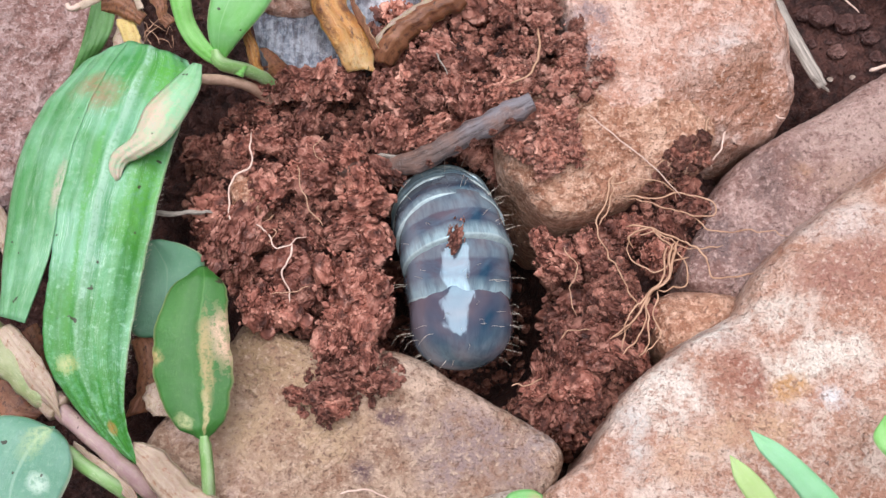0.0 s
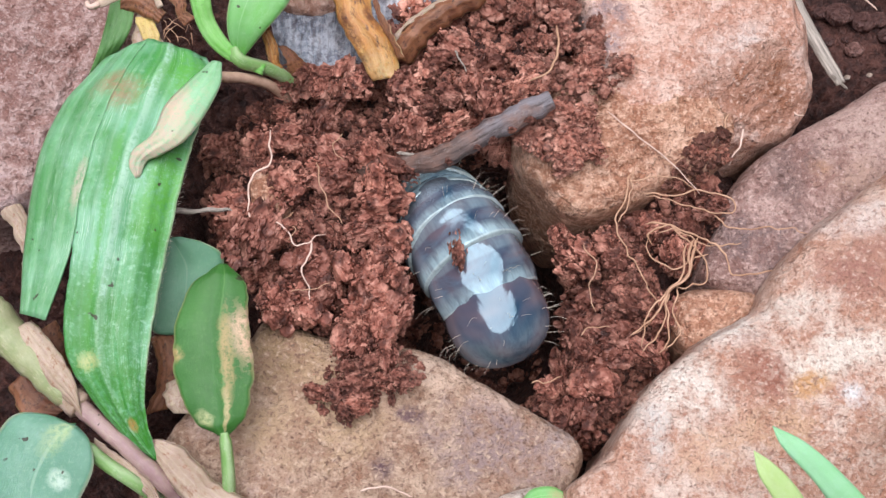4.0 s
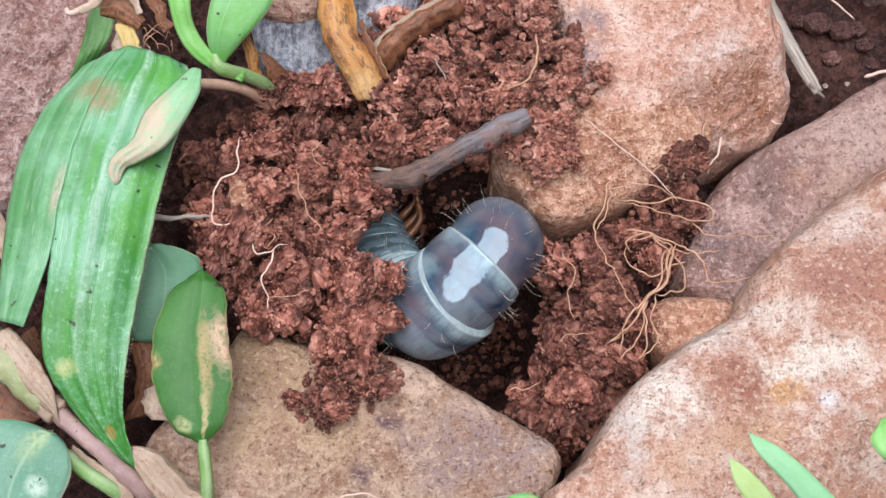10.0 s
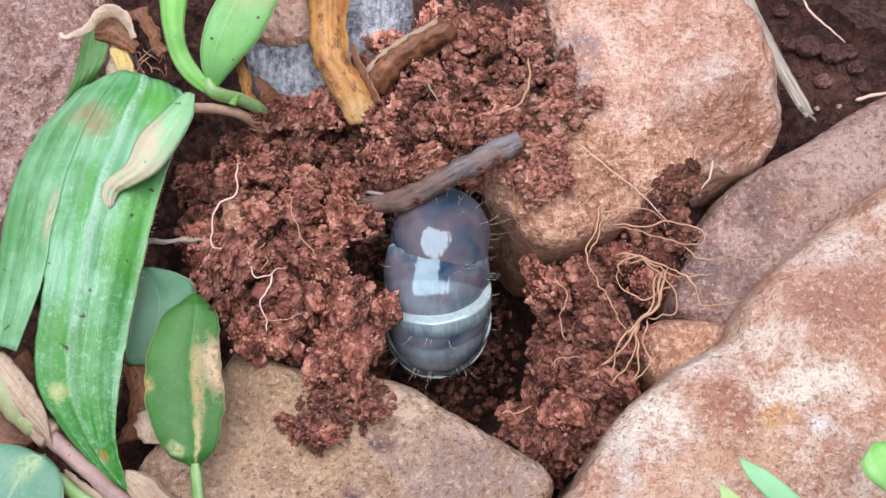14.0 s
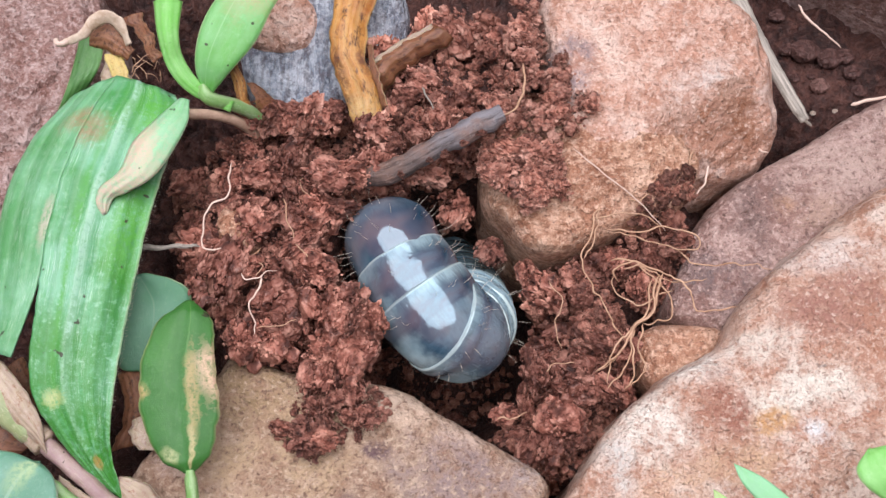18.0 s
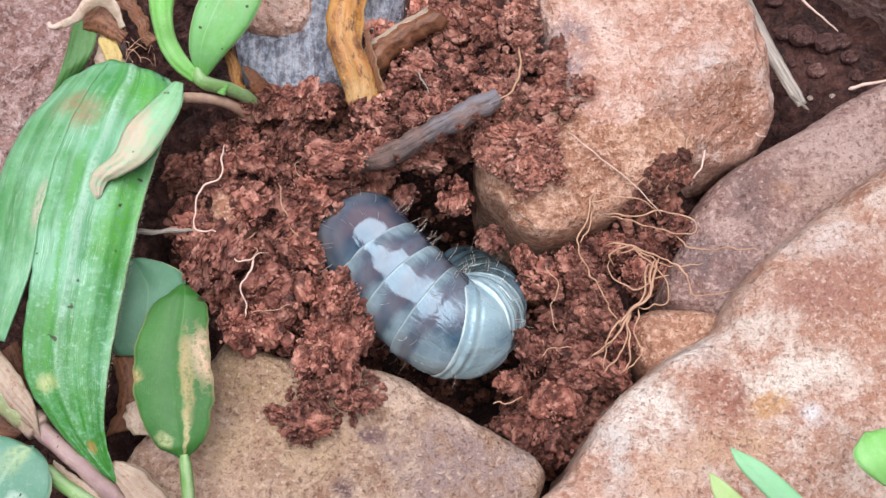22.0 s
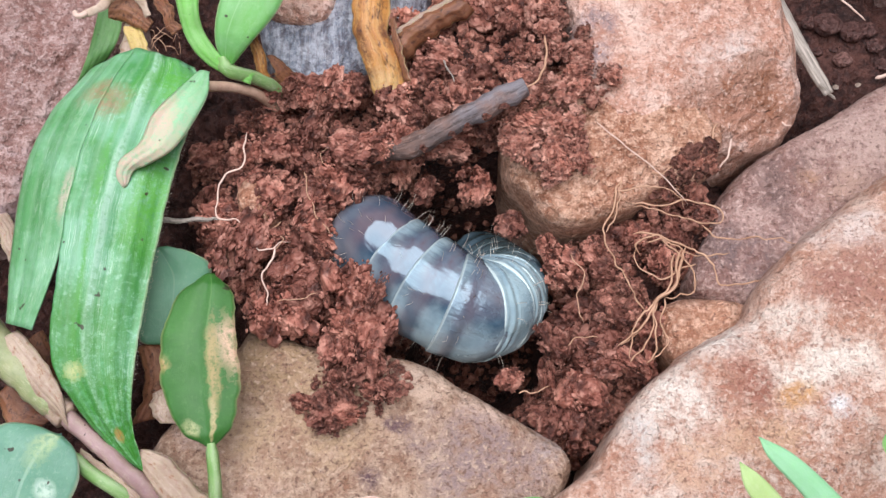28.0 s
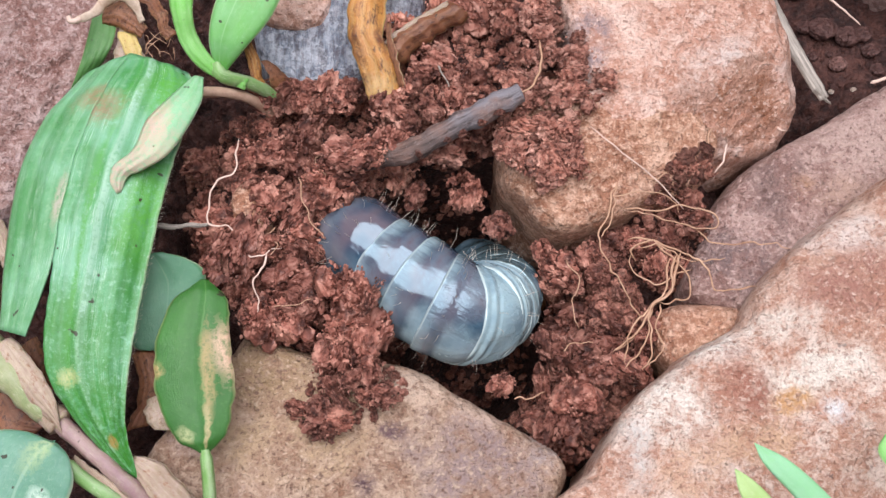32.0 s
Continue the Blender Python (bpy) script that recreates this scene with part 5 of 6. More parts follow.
root([(10.7, 24.5, 4.5), (10.8, 21.7, 5.0), (9.8, 18.7, 6.0), (8.5, 17.5, 6.3), (7.2, 17.2, 5.5)], 0.34, 0.24, ROOT, "curved orange root above the twig", 0.2)
root([(-0.6, 22.1, 3.0), (0.4, 19.5, 3.5)], 0.3, 0.2, STRAW, "short broken straw in the soil")
root([(-10.6, -26.8, 1.0), (-7.9, -26.4, 1.4), (-5.5, -27.4, 1.0)], 0.3, 0.2, PALE_ROOT, "pale root lying on a brown stone")
root([(-31.9, 4.0, 1.0), (-29.0, 3.8, 1.2), (-25.3, 3.8, 1.0)], 0.9, 0.5, STRAW, "dry straw under the grass leaf")


r = rnd(91)
for _ in range(11):
    x, y = r.uniform(-34.5, -30.5), r.uniform(21.5, 25.5)
    w, h = r.uniform(-1.6, 1.6), r.uniform(-1.2, 1.2)
    root([(x - w, y - h, 3.2), (x + r.uniform(-0.5, 0.5), y + r.uniform(-0.5, 0.5), 4.2), (x + w, y + h, 3.4)], 0.13, 0.08, ROOT, "thin hair root at the foot of a shoot", 0.4)

ROOT_FOOT = (-21.4, 8.3, 3.0)


# ---- the grub ----
LENGTHS = [6.9, 4.4, 3.8, 2.8, 2.4, 2.2, 2.2, 2.2, 2.2, 2.2, 2.2, 2.2]
RADII = [5.75, 6.15, 6.35, 6.3, 6.1, 5.9, 5.7, 5.5, 5.3, 5.1, 4.9, 4.6]
grub = empty("grub", "glossy blue-grey beetle grub curled in a soil pit", "grub")


def lathe(profile, sides=48, folds=0.0, seed=1, squash=0.94):
    """A body of revolution round the x axis: profile of (x, r) or (x, r, height of a crease that comes and goes round the body)."""
    verts = []
    for x, rad, *crease in profile:
        for j in range(sides):
            a = 2 * math.pi * j / sides
            q = (math.cos(a) * 3, math.sin(a) * 3)
            d = 1 + folds * fbm((x * 0.4, *q), 1.6, seed, 2)
            if crease:
                d += crease[0] * max(0.0, 0.7 + 1.3 * fbm((x * 0.15, *q), 2.2, seed + 3, 2))
            verts.append((x, rad * d * math.cos(a), rad * d * math.sin(a) * squash))
    faces = grid_faces(len(profile), sides, True)
    faces = [tuple(reversed(f)) for f in faces]
    faces.append(tuple(range(sides)))
    faces.append(tuple(reversed(range((len(profile) - 1) * sides, len(profile) * sides))))
    return verts, faces


def bristles(parent, length, radius, count, seed, long=2.2, tail=False):
    rr = rnd(seed)
    vv, ff = [], []
    for _ in range(count):
        a = rr.uniform(-2.9, 2.9)
        x = rr.uniform(-0.2, 0.3) * length if not tail else rr.uniform(-0.55, 0.3) * length
        rad = radius * (0.98 if not tail else 0.92 * math.sqrt(max(0.05, 1 - (min(0, x) / (length * 0.62)) ** 2)))
        p = np.array((x, rad * math.sin(a), rad * math.cos(a) * 0.94))
        n = np.array((x * 0.5 if tail else 0.0, p[1], p[2]))
        n /= np.linalg.norm(n)
        lean = np.array((rr.uniform(-0.7, 0.2), rr.uniform(-0.3, 0.3), rr.uniform(-0.3, 0.3)))
        e = long * rr.uniform(0.5, 1.2)
        v, f, _ = tube_data([p - n * 0.2, p + n * e * 0.5, p + n * e * 0.85 + lean * e * 0.45], 0.026, 0.012, 7, 4)
        b = len(vv)
        vv += [tuple(q) for q in v]
        ff += [tuple(i + b for i in g) for g in f]
    mesh_object("bristles", vv, ff, BRISTLE, parent, "fine amber bristles")


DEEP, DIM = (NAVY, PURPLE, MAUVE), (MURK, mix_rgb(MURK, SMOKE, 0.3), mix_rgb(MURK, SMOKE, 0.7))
PALE = (SMOKE, mix_rgb(SMOKE, MILK, 0.4), MILK)
DUSK = (mix_rgb(NAVY, SMOKE, 0.12), mix_rgb(PURPLE, SMOKE, 0.12), mix_rgb(MAUVE, SMOKE, 0.15))
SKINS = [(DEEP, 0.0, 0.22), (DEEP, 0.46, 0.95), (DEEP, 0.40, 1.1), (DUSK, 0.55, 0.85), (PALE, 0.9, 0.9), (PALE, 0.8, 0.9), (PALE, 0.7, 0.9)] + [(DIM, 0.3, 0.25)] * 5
segments = []
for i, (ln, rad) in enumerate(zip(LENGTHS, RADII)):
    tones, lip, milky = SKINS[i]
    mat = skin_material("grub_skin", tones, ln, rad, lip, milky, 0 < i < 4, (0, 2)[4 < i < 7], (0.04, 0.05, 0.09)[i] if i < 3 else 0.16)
    if i == 0:
        prof = [(-0.72 * ln * math.cos(q), rad * math.sin(q) ** 0.92) for q in np.linspace(0.04, math.pi / 2, 30)]
        prof += [(ln * f, rad * (1 + 0.02 * f - 0.40 * f ** 3)) for f in np.linspace(0.05, 0.42, 10)]
        prof += [(0.42 * ln + 0.975 * rad * math.sin(q), 0.975 * rad * math.cos(q)) for q in np.linspace(0.1, 1.35, 10)]
    else:
        # shingled rings: each has a rounded lip that overlaps the ring nearer to the tail
        tuck, rise = (0.945, 0.055) if i == 1 else (1.0, 0.0)
        prof = [(-0.60 * ln, rad * (tuck - 0.16)), (-0.55 * ln, rad * (tuck - 0.07)), (-0.525 * ln, rad * (tuck - 0.025)), (-0.505 * ln, rad * (tuck - 0.006))]
        amp = (0, 0, 0.0, 0.006, 0.014, 0.018, 0.018)[i] if i < 7 else 0.008
        for f in np.linspace(-0.49, 0.5, 34):
            g = f + 0.5
            prof.append((f * ln, rad * (tuck + rise * min(1.0, g * 1.6) + 0.012 * math.sin(math.pi * min(1.0, g * 1.2)) - 0.045 * g ** 2.5), amp * math.cos(4 * math.pi * (g - 0.03)) * min(1.0, g * 6)))
        prof += [(0.5 * ln + 0.955 * rad * math.sin(q), 0.955 * rad * math.cos(q)) for q in np.linspace(0.06, 1.35, 12)]
    v, f = lathe(prof, 72, 0.03 if i < 4 else 0.045, 20 + i)
    seg = mesh_object("tail_segment" if i == 0 else "body_segment", v, f, mat, grub, "smooth dark tail end" if i == 0 else "")
    bristles(seg, ln, rad, 46 if i == 0 else (16 if i < 4 else 8), 60 + i, 3.0 if i == 0 else 2.3, i == 0)
    segments.append(seg)
head_prof = [(-1.5, 2.6), (-0.5, 3.0), (0.8, 2.9), (2.0, 2.3), (2.8, 1.3), (3.1, 0.2)]
v, f = lathe(head_prof, 32, 0.03, 4)
head = mesh_object("head", v, f, HEAD_SHELL, grub, "shiny brown head capsule")
segments.append(head)
for i, sgn in itertools.product((9, 10, 11), (-1, 1)):
    tube("leg", [(0, sgn * 3.0, -3.0), (0.8, sgn * 4.5, -5.2), (1.8, sgn * 4.0, -7.2)], 0.6, 0.3, HEAD_SHELL, segments[i], "short jointed brown leg", 12, 8)

LEDGE = [(4.8, 13.9), (6.8, 20.4), (8.8, 26.0), (9.5, 33.1), (12.5, 33.1), (13.9, 26.7), (18.0, 23.5), (19.2, 19.7), (17.5, 17.3), (14.6, 15.6), (15.4, 11.6), (13.8, 8.3), (10.3, 8.3), (7.6, 10.3)]
r = rnd(16)
made, cv, cf = 0, [], []
while made < 520:
    x, y = r.uniform(4, 21), r.uniform(6, 34)
    if not inside(LEDGE, x, y):
        continue
    made += 1
    z = 2.9 + 1.2 * noise.noise(Vector((x / 3.0, y / 3.0, 5.0)))
    if made <= 58:
        clod(x, y, z + r.uniform(-0.4, 0.5), r.uniform(0.7, 1.7), r.randrange(999), "crumbly clod of dry red soil on a tan stone", 0.8, True)
        continue
    size = 0.14 + 0.55 * r.random() ** 3
    v, f = r.choice(crumb_shapes)
    base = len(cv)
    cv.extend((v * size @ turn_of(r).T + (x, y, z + r.uniform(-0.3, 0.5))).tolist())
    cf.extend(tuple(i + base for i in g) for g in f)
tagged(mesh_object("soil_crumbs", cv, cf, DRY_SOIL), "small dry red-brown soil crumbs lying on a stone", "soil", kind="stuff")

r = rnd(27)
for ob, poly, count, lumps, words in ((tan, [(23.1, 7.6), (25.8, 12.0), (29.7, 13.0), (30.4, 11.0), (29.4, 7.6), (24.1, 2.7), (19.1, 0.8), (16.0, 0.8), (21.1, 4.3)], 320, 16, "a tan stone"),
                                      (brown, [(-17.3, -15.7), (-13.7, -10.7), (-6.4, -10.7), (-3.9, -13.8), (-5.7, -16.3), (-11.1, -18.7), (-14.7, -19.3)], 240, 8, "a brown stone")):
    over = surface(ob)
    made, cv, cf = 0, [], []
    while made < count:
        x, y = r.uniform(-25, 35), r.uniform(-22, 25)
        z = over(x, y) if inside(poly, x, y) else None
        if z is None:
            continue
        made += 1
        if made <= lumps:
            clod(x, y, z + 0.15, r.uniform(0.5, 1.1), r.randrange(999), "small crumbly clod of red soil on " + words, 0.8, made % 2 == 0)
            continue
        size = 0.08 + 0.4 * r.random() ** 3
        v, f = r.choice(crumb_shapes)
        base = len(cv)
        cv.extend((v * size @ turn_of(r).T + (x, y, z + size * 0.3)).tolist())
        cf.extend(tuple(i + base for i in g) for g in f)
    tagged(mesh_object("soil_crumbs", cv, cf, SOIL), "small red-brown soil crumbs lying on " + words, "soil", kind="stuff")

for k, (x, y, z) in enumerate([(-4.1, 20.3, 1.5), (-1.5, 17.6, 1.5), (1.0, 19.0, 1.5), (3.6, 16.2, 1.5), (-0.9, 14.5, 1.5), (-4.1, 15.5, 1.5), (-6.0, 17.6, 1.5), (2.3, 21.0, 1.5), (4.9, 19.0, 1.5), (-3.5, 12.9, 0.5), (-0.3, 12.9, 0.5), (-6.0, 13.2, 1.5), (3.6, 22.4, 1.5), (-2.2, 22.4, 1.5)]):
    clod(x, y, z - 0.6, 1.5 + 0.3 * (k % 4), 700 + k * 3, "crumbly clod of dry red soil behind the twig", 1.0, k % 2 == 0)
for k, (x, y, z) in enumerate([(-19.3, 21.2, 0.0), (-17.3, 20.5, 0.0), (-15.4, 20.8, 0.0), (-13.3, 20.5, 0.0), (-11.1, 21.2, 0.0), (-16.3, 19.2, 0.0), (-14.0, 18.9, 0.0), (-12.0, 19.4, 0.0), (-10.2, 20.3, 0.0), (-18.3, 19.4, 0.0), (-21.2, 19.4, 0.0)]):
    clod(x, y, z - 0.4, 1.3 + 0.2 * (k % 4), 820 + k * 3, "crumbly clod of red soil against a blue-grey stone", 1.0, k % 3 == 0)
for k, (x, y, z) in enumerate([(11.4, 2.1, -4.0), (14.0, 1.1, -4.0), (16.6, 1.8, -4.0), (19.2, 2.8, -4.0), (14.5, -0.9, -4.0), (17.8, -0.2, -4.0), (21.2, 3.8, -4.0), (13.0, -0.2, -4.0)]):
    clod(x, y, z - 0.5, 1.5 + 0.3 * (k % 4), 900 + k * 3, "crumbly clod of red soil below a tan stone")
for k, (x, y, z) in enumerate([(-8.9, -2.4, 2.0), (-9.3, -6.2, 2.0), (-8.7, -9.6, 2.0), (-10.7, -4.3, 2.0), (-11.2, -8.0, 2.0), (-12.7, -10.3, 1.0), (-10.4, -10.7, 0.0), (-7.6, -7.4, 0.5)]):
    clod(x, y, z - 0.8, 2.0 + 0.25 * (k % 4), 500 + k * 7, "large crumbly soil clod beside the pit")

# clods at the rim of the pit that the grub pushes about
RIM = []


def rim_clod(size, seed, *places):
    """A clod and where it lies: seconds and place of each rest."""
    ob = clod(*places[0][1], size, seed, "loose soil clod at the rim of the pit")
    RIM.append((ob, ob.matrix_basis.copy(), places))


rim_clod(2.6, 301, (0, (-8.3, 5.0, 1.0)), (7, (-8.4, 4.7, 1.0)), (9, (-8.2, 5.8, 1.0)), (14, (-8.1, 6.0, 1.0)), (16.5, (-12.0, 7.4, 1.0)), (21, (-11.1, 7.4, 1.0)), (32, (-12.3, 7.5, 1.0)))
rim_clod(2.2, 312, (0, (-7.3, 0.1, 0.0)), (6, (-8.4, -0.2, 0.0)), (7.5, (-9.9, -1.3, -1.0)), (9, (-11.3, 0.5, -1.0)), (14, (-11.3, 0.9, -1.0)), (21, (-12.5, 1.4, -1.0)), (32, (-14.4, 2.5, -1.0)))
rim_clod(2.3, 323, (0, (-8.0, -4.4, 1.0)), (6, (-8.3, -3.6, 1.0)), (7.5, (-6.6, -5.9, 2.0)), (9, (-6.0, -3.5, 2.0)), (14, (-5.4, -4.3, 2.0)), (18, (-6.4, -4.9, 2.0)), (21, (-8.7, -5.1, 2.0)), (32, (-9.3, -4.1, 2.0)))
rim_clod(2.0, 334, (0, (-8.4, -7.6, 0.0)), (6, (-8.3, -7.8, 0.0)), (9, (-5.5, -7.7, 1.0)), (14, (-7.9, -7.3, 1.0)), (18, (-7.3, -6.6, 1.0)), (21, (-8.1, -7.4, 1.0)), (32, (-9.1, -6.4, 1.0)))
rim_clod(2.3, 401, (0, (-8.1, 0.7, 0.0)), (7, (-7.8, 0.5, 0.0)), (9, (-11.2, 1.2, 0.0)), (14.5, (-12.9, 1.4, 0.0)), (16.5, (-13.2, 1.4, 0.0)), (21, (-13.7, 1.8, 0.0)), (32, (-15.5, 2.2, 0.0)))
rim_clod(2.4, 412, (0, (-10.2, 2.1, 1.0)), (14.5, (-12.2, 3.1, 1.0)), (16.5, (-13.8, 3.7, 1.0)), (21, (-14.3, 4.5, 1.0)), (32, (-16.1, 5.2, 1.0)))
rim_clod(2.2, 423, (0, (-9.1, 7.0, 1.0)), (14.5, (-10.7, 7.1, 1.0)), (16.5, (-12.6, 7.7, 1.0)), (21, (-12.5, 8.4, 1.0)), (32, (-13.7, 8.5, 1.0)))
rim_clod(2.0, 434, (0, (-6.9, 8.8, 1.5)), (5.5, (-7.9, 8.3, 1.5)), (14.5, (-9.1, 5.6, 1.5)), (16.5, (-10.7, 7.7, 1.0)), (21, (-10.6, 8.4, 1.0)), (32, (-11.8, 8.5, 1.0)))
rim_clod(1.7, 345, (0, (10.3, -15.2, -3.0)), (19, (8.5, -14.1, -3.0)), (21, (9.5, -12.5, -2.0)), (28, (6.7, -13.5, -1.0)), (32, (6.3, -13.5, -1.0)))
rim_clod(2.1, 356, (0, (13.5, -10.8, -3.0)), (19, (12.0, -9.6, -3.0)), (21, (12.0, -9.3, -2.0)), (28, (11.7, -9.8, -1.0)), (32, (12.2, -9.8, -1.0)))
rim_clod(2.3, 367, (0, (4.4, 13.5, -6.0)), (14, (4.9, 14.2, -6.0)), (16.5, (3.2, 10.4, -5.0)), (21, (3.7, 9.4, -4.0)), (32, (2.8, 9.1, -4.0)))
rim_clod(1.9, 378, (0, (6.4, 11.3, -6.0)), (14, (8.3, 11.7, -7.0)), (16.5, (6.8, 6.5, -6.0)), (21, (7.7, 4.6, -5.0)), (32, (6.1, 5.6, -5.0)))
rim_clod(1.6, 389, (0, (-3.0, 13.8, -7.0)), (16.5, (-3.9, 13.5, -6.0)), (21, (-2.4, 9.7, -4.0)), (32, (-3.4, 9.1, -4.0)))
rim_clod(2.3, 445, (0, (-14.6, 10.6, 0.5)), (14.5, (-14.4, 10.6, 0.5)), (16.5, (-11.6, 11.2, 3.2)), (21, (-11.2, 11.4, 3.4)), (32, (-11.4, 11.2, 3.4)))
rim_clod(1.9, 456, (0, (-15.6, 8.6, 0.5)), (14.5, (-15.4, 8.6, 0.5)), (16.5, (-9.2, 11.4, 3.6)), (21, (-8.6, 11.8, 3.8)), (32, (-8.8, 11.6, 3.8)))
rim_clod(1.8, 390, (0, (-11.7, -15.7, 0.5)), (7, (-11.2, -15.9, 0.5)), (14, (-12.6, -17.3, 0.5)), (32, (-13.1, -17.9, 0.5)))

# a crumb that sticks to the grub's back
v, f = aggregate(77, 40)
crumb = mesh_object("soil_crumb", (np.array(v) * (2.4, 0.95, 0.8)), f, SOIL)
tagged(crumb, "small red soil crumb stuck to the grub's back", "soil clod")

SPINE = {}


def spine(t, points):
    SPINE[t] = np.array(points)


spine(0.0, [(2.6, -12.2, -5.5), (2.1, -8.9, -3.5), (1.8, -4.4, -3.0), (1.5, 0.3, -3.0), (0.5, 4.1, -5.0), (0.0, 7.0, -9.0), (0.6, 8.7, -17.0)])
spine(3.0, [(5.2, -11.7, -5.5), (4.3, -9.1, -3.5), (3.3, -4.6, -3.0), (1.7, 0.2, -3.0), (-0.3, 4.4, -5.0), (-1.4, 7.5, -9.0), (-0.2, 8.8, -17.0)])
spine(6.0, [(7.4, -11.7, -5.5), (5.0, -8.7, -3.5), (1.7, -4.6, -3.0), (-1.6, -0.6, -3.0), (-4.7, 2.6, -4.5), (-6.7, 5.8, -9.0), (-5.5, 7.5, -17.0)])
spine(7.0, [(9.1, -10.4, -5.5), (6.6, -7.7, -3.5), (3.3, -4.0, -3.0), (-0.0, -0.4, -3.0), (-3.1, 2.9, -4.5), (-5.0, 6.1, -9.0), (-3.8, 7.7, -17.0)])
spine(7.2, [(8.4, -9.0, -5.0), (6.2, -6.8, -3.5), (2.9, -3.1, -3.0), (-0.4, 0.5, -3.0), (-3.5, 3.8, -4.5), (-5.4, 7.0, -9.0), (-4.2, 8.6, -17.0)])
spine(7.3, [(10.4, -4.5, -5.2), (7.8, -4.0, -3.2), (4.3, -2.9, -2.8), (0.6, -1.6, -3.0), (-2.9, 0.7, -5.2), (-6.0, 4.4, -10.0), (-6.7, 7.8, -16.5)])
spine(7.5, [(11.3, 1.7, -4.9), (9.2, 0.3, -3.0), (5.7, -2.2, -2.5), (1.7, -3.7, -3.0), (-2.3, -2.4, -6.0), (-6.6, 1.8, -11.0), (-9.1, 7.0, -16.0)])
spine(8.0, [(11.4, 1.6, -4.9), (9.3, 0.3, -3.0), (5.8, -2.1, -2.5), (1.6, -3.5, -3.0), (-2.5, -2.1, -6.0), (-6.9, 2.4, -12.0), (-9.4, 7.7, -17.0)])
spine(8.5, [(8.7, 3.7, -4.6), (6.8, 1.9, -3.0), (3.3, -1.9, -2.0), (-0.2, -4.7, -3.0), (-3.5, -3.2, -8.0), (-6.6, 1.6, -13.0), (-8.6, 7.0, -17.0)])
spine(9.0, [(9.0, 4.7, -4.5), (6.9, 2.5, -2.5), (3.2, -2.0, -1.8), (-0.2, -4.7, -4.0), (-4.4, -2.8, -10.0), (-7.5, 2.6, -14.0), (-8.9, 7.5, -17.0)])
spine(11.0, [(9.1, 5.0, -4.4), (7.1, 2.8, -2.5), (3.2, -2.1, -1.8), (-0.9, -5.2, -4.0), (-4.9, -2.0, -10.0), (-7.6, 3.5, -14.0), (-8.9, 8.3, -17.0)])
spine(11.5, [(0.5, 5.0, -4.1), (1.9, 1.2, -2.0), (4.3, -3.6, -2.0), (4.5, -7.5, -5.0), (-0.1, -7.0, -10.0), (-4.8, -0.3, -14.0), (-7.4, 6.6, -17.0)])
spine(12.0, [(6.7, 9.9, -5.0), (6.1, 5.1, -2.0), (5.3, 0.6, -1.5), (4.0, -3.6, -2.2), (1.6, -5.2, -6.0), (-2.4, -3.4, -10.5), (-5.6, 4.0, -15.0)])
spine(13.0, [(5.8, 11.9, -6.0), (4.5, 6.8, -2.5), (3.0, 2.1, -2.0), (2.2, -2.0, -2.3), (1.4, -3.8, -5.0), (0.5, -3.7, -10.0), (-1.1, 0.7, -17.0)])
spine(14.0, [(1.5, 9.9, -5.0), (0.8, 4.9, -2.0), (0.3, 1.1, -2.0), (0.4, -2.0, -2.5), (0.5, -3.5, -5.0), (0.4, -3.6, -10.0), (-0.5, 1.2, -17.0)])
spine(16.5, [(-3.8, 8.9, -6.0), (-2.1, 4.1, -2.5), (0.1, -0.4, -2.0), (1.9, -3.9, -2.4), (3.2, -5.1, -5.0), (3.9, -2.6, -10.0), (3.0, 2.1, -16.0)])
spine(18.0, [(-6.2, 9.7, -4.0), (-4.1, 5.0, -2.5), (-1.6, 0.2, -2.0), (0.8, -3.3, -2.3), (3.1, -4.4, -4.0), (4.3, -1.6, -8.5), (3.3, 3.1, -14.0)])
spine(19.0, [(-5.9, 9.7, -4.0), (-3.8, 4.4, -2.5), (-0.9, -1.2, -2.0), (1.3, -4.7, -2.3), (3.4, -5.8, -4.0), (4.8, -3.1, -8.5), (3.9, 1.7, -14.0)])
spine(20.0, [(-7.5, 9.4, -4.0), (-4.9, 4.1, -2.5), (-1.9, -1.8, -2.0), (1.7, -5.7, -2.0), (4.1, -5.6, -4.5), (5.2, -1.6, -10.0), (3.3, 2.8, -17.0)])
spine(21.0, [(-9.1, 8.1, -4.0), (-6.2, 3.4, -2.5), (-2.0, -2.2, -2.0), (2.3, -6.2, -2.0), (5.1, -5.8, -4.0), (6.6, -2.1, -9.5), (4.1, 3.0, -16.0)])
spine(23.0, [(-9.4, 8.1, -4.0), (-6.8, 3.6, -2.5), (-2.5, -2.0, -2.0), (2.1, -5.8, -2.0), (5.0, -5.4, -4.0), (6.7, -1.6, -9.5), (4.3, 3.6, -16.0)])
spine(24.5, [(-9.5, 8.5, -4.0), (-6.5, 3.9, -2.5), (-2.1, -1.7, -2.0), (2.6, -5.2, -2.0), (5.6, -4.8, -4.0), (7.5, -1.1, -9.5), (5.0, 4.2, -16.0)])
spine(28.0, [(-11.6, 5.9, -4.0), (-8.3, 2.0, -2.5), (-3.4, -2.5, -2.0), (1.1, -5.3, -2.0), (4.2, -4.9, -4.0), (6.2, -1.6, -9.5), (3.7, 3.3, -16.0)])
spine(30.0, [(-12.1, 5.2, -4.0), (-8.7, 1.6, -2.5), (-3.8, -2.7, -2.0), (1.0, -5.8, -2.0), (4.0, -5.2, -4.0), (6.0, -1.8, -9.5), (3.6, 3.0, -16.0)])
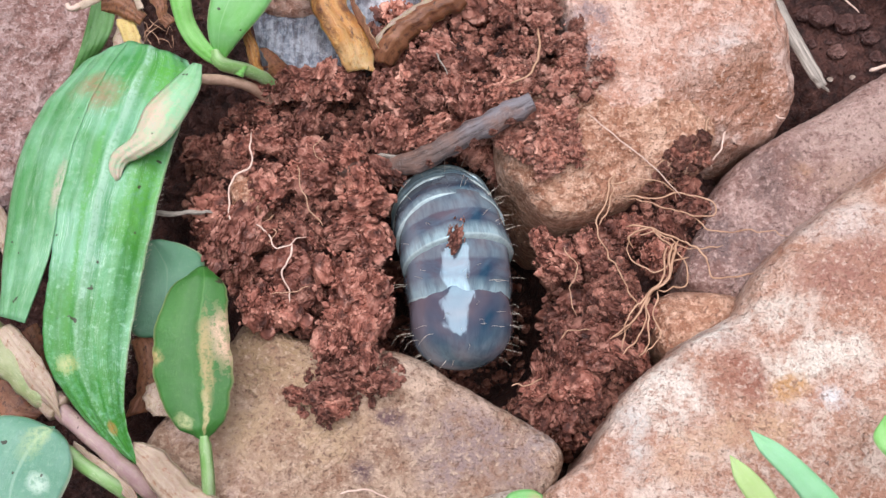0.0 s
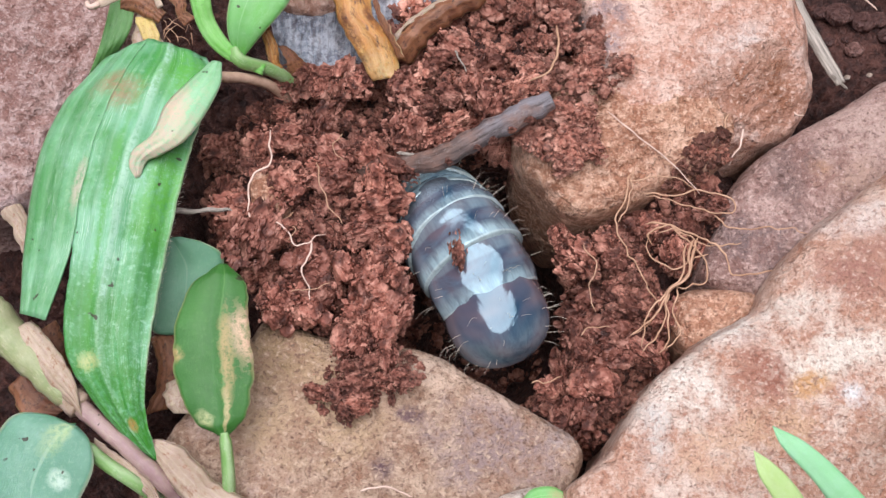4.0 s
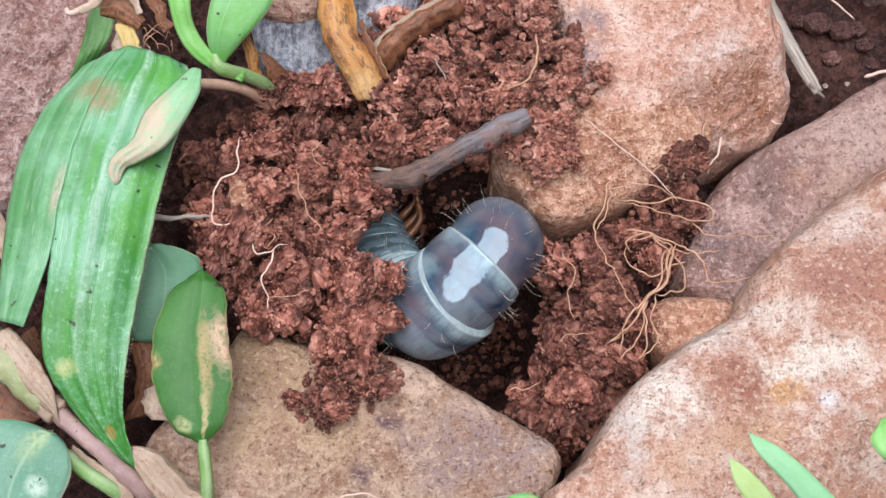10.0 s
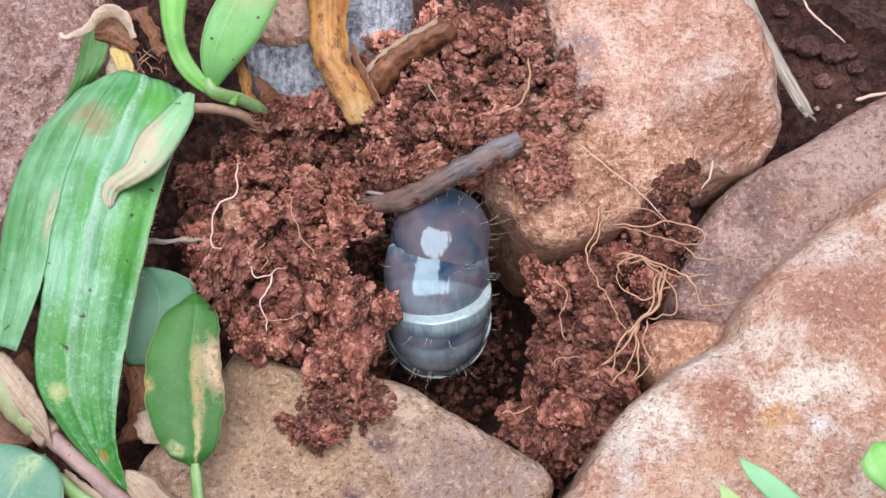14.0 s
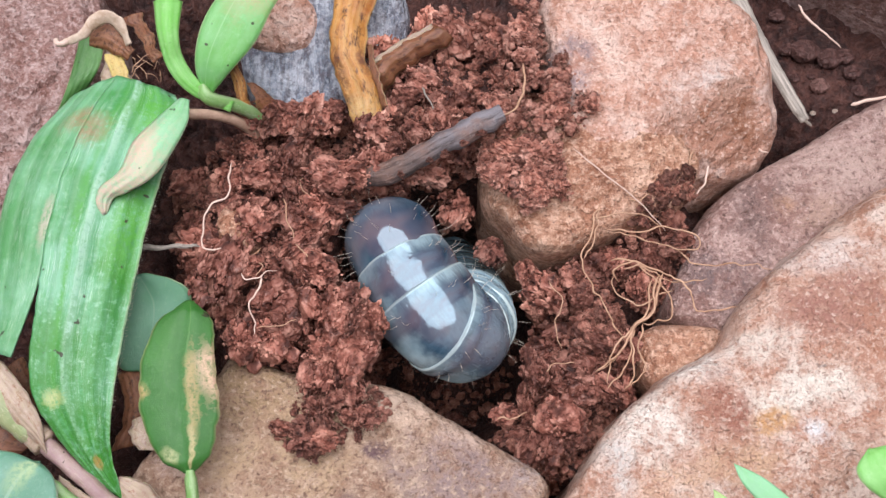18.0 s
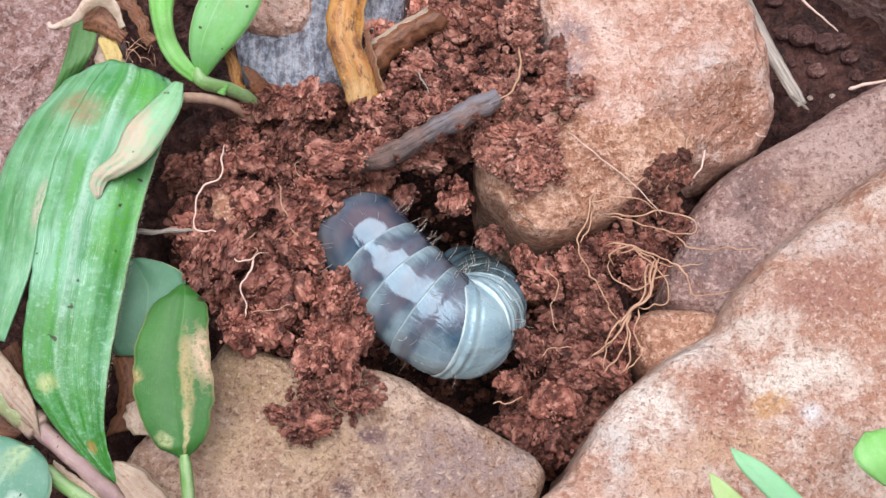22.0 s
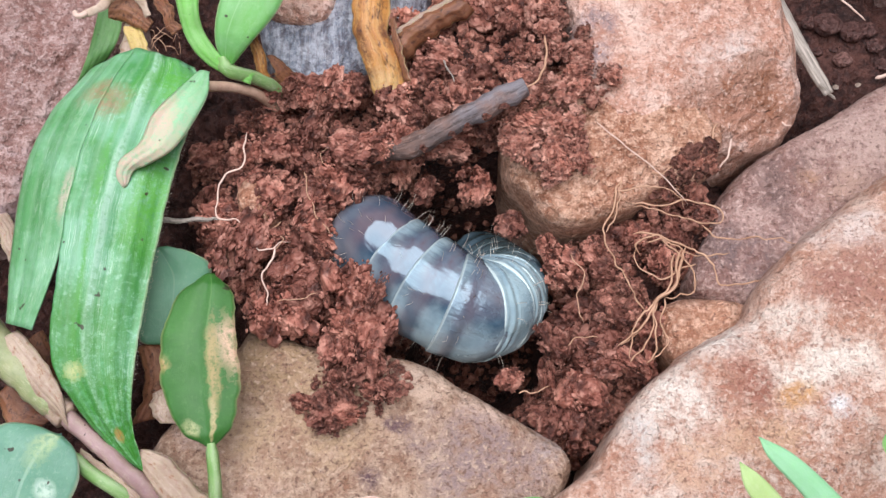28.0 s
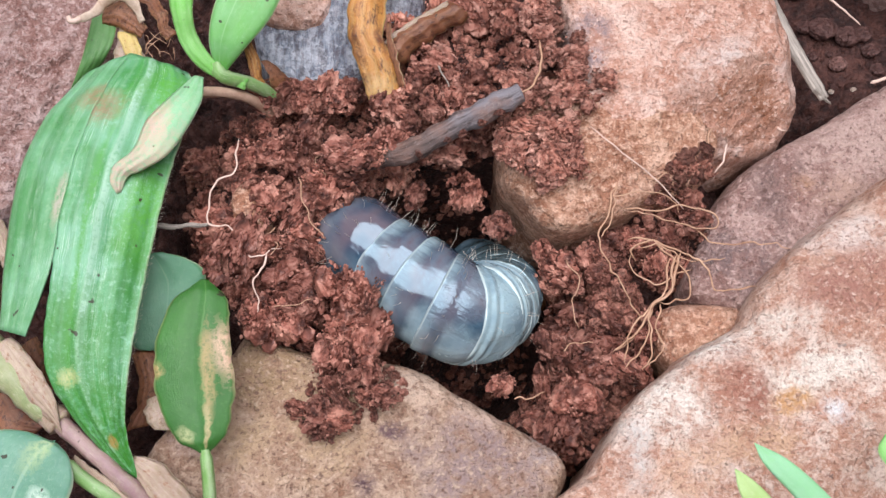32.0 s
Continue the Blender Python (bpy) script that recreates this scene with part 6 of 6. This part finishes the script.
spine(32.0, [(-12.7, 6.2, -4.0), (-9.3, 2.5, -2.5), (-4.1, -1.8, -2.0), (0.8, -4.9, -2.0), (3.9, -4.8, -4.0), (6.2, -1.6, -9.5), (3.8, 3.2, -16.0)])


def spine_at(t):
    keys = sorted(SPINE)
    i = max(0, min(len(keys) - 2, sum(k <= t for k in keys) - 1))
    a, b = keys[i], keys[i + 1]
    f = min(1.0, max(0.0, (t - a) / (b - a)))
    return SPINE[a] * (1 - f) + SPINE[b] * f


def grub_poses(t):
    """The pose of each piece of the grub: they follow the spine from the tail, each at its own distance."""
    line = spline(spine_at(t), 240)
    end = line[-1] - line[-8]
    end /= np.linalg.norm(end)
    line = np.vstack([line, line[-1] + np.outer(np.linspace(0.3, 14, 40), end)])
    s = np.r_[0, np.cumsum(np.linalg.norm(np.diff(line, axis=0), axis=1))]
    tang = np.gradient(line, axis=0)
    tang /= np.linalg.norm(tang, axis=1)[:, None]
    lean = radians(float(np.interp(t, (0, 3, 6, 7, 7.2, 7.5, 12, 13, 14, 16.5, 18, 21, 32), (0, -6, -24, -30, -40, -80, -85, -50, -30, -50, -75, -95, -95))))
    up = Vector((0.05, -0.15, 1.0))
    poses, run, j0 = [], 0.0, 0
    for i in range(len(segments)):
        ln = LENGTHS[i] if i < len(LENGTHS) else 3.0
        at = run + ln * (0.70 if i == 0 else 0.5)
        run += ln * (1.0 if i else 1.08)
        p = Vector([np.interp(at, s, line[:, k]) for k in range(3)])
        x = Vector([np.interp(at, s, tang[:, k]) for k in range(3)]).normalized()
        up = (up - x * up.dot(x)).normalized()
        y = up.cross(x)
        m = Matrix((x, y, up)).transposed().to_4x4() @ Matrix.Rotation(lean, 4, "X")
        m.translation = p * 0.001
        poses.append(m)
    return poses


def motions():
    times = sorted({k * 0.5 for k in range(65)} | {k * 0.1 for k in range(70, 91)} | {k * 0.1 for k in range(110, 121)})
    found = [grub_poses(t) for t in times]
    for i, seg in enumerate(segments):
        walk(seg, [(t, row[i]) for t, row in zip(times, found)])
    rest = pose(0.008, 0.006, 0)
    walk(sway, [(0.0, rest), (18.8, rest), (19.0, pose(0, 0, 0)), (19.2, rest), (19.8, rest), (20.0, pose(0.0048, 0.0036, 0)), (20.3, rest), (22.2, rest), (22.5, pose(0.0044, 0.0033, 0)), (22.8, rest), (32.0, rest)])
    stuck = pose(-0.0022, 0.0003, 0.0060, 0, 0, -28)
    fallen = pose(-0.0080, -0.0052, 0.0042, 20, 10, 60)
    walk(crumb, [(t, row[2] @ stuck) for t, row in zip(times, found) if t < 7.25] + [(7.5, fallen), (32.0, fallen)])
    for ob, first, places in RIM:
        rows = [(t, Matrix.Translation(mm(p)) @ first.to_quaternion().to_matrix().to_4x4() @ pose(0, 0, 0, 0, 0, 9 * i)) for i, (t, p) in enumerate(places)]
        walk(ob, rows)
    walk(twig, [(0.0, pose(0, 0, 0)), (3.5, pose(0, 0, 0)), (6.0, pose(-0.0003, -0.0010, 0)), (14.0, pose(-0.0003, -0.0011, 0)),
                (16.5, pose(-0.0016, 0.0026, 0.0003)), (32.0, pose(-0.0014, 0.0024, 0.0003))])
    def strip_at(dx, dy, turn):
        return Matrix.Translation(mm((FOOT[0] + dx, FOOT[1] + dy, FOOT[2]))) @ pose(0, 0, 0, 0, 0, turn)

    for ob in (root_a, root_b):
        pivot = Matrix.Translation(mm(ROOT_FOOT))
        walk(ob, [(t, Matrix.Translation(mm((dx, dy, 0))) @ pivot @ pose(0, 0, 0, 0, 0, turn) @ pivot.inverted())
                  for t, dx, dy, turn in ((0, 0, 0, 0), (3.5, 0, 0, 0), (6, -0.2, 0, 0), (9, -1.5, 0, -3), (14, -0.8, 0, -3), (16.5, -1.0, 0.3, -4), (21, -1.3, 0.8, -5), (32, -2.0, 0.8, -6))])
    walk(strip, [(0.0, strip_at(-1.6, 3.0, 0)), (3.0, strip_at(-1.4, 2.6, 0)), (5.5, strip_at(0, 0.2, 0)), (14.5, strip_at(-0.3, 0, 0)),
                 (16.5, strip_at(0.3, 0.6, -11)), (21.0, strip_at(0.9, 0.4, -11)), (32.0, strip_at(0.9, 0.4, -12))])


motions()
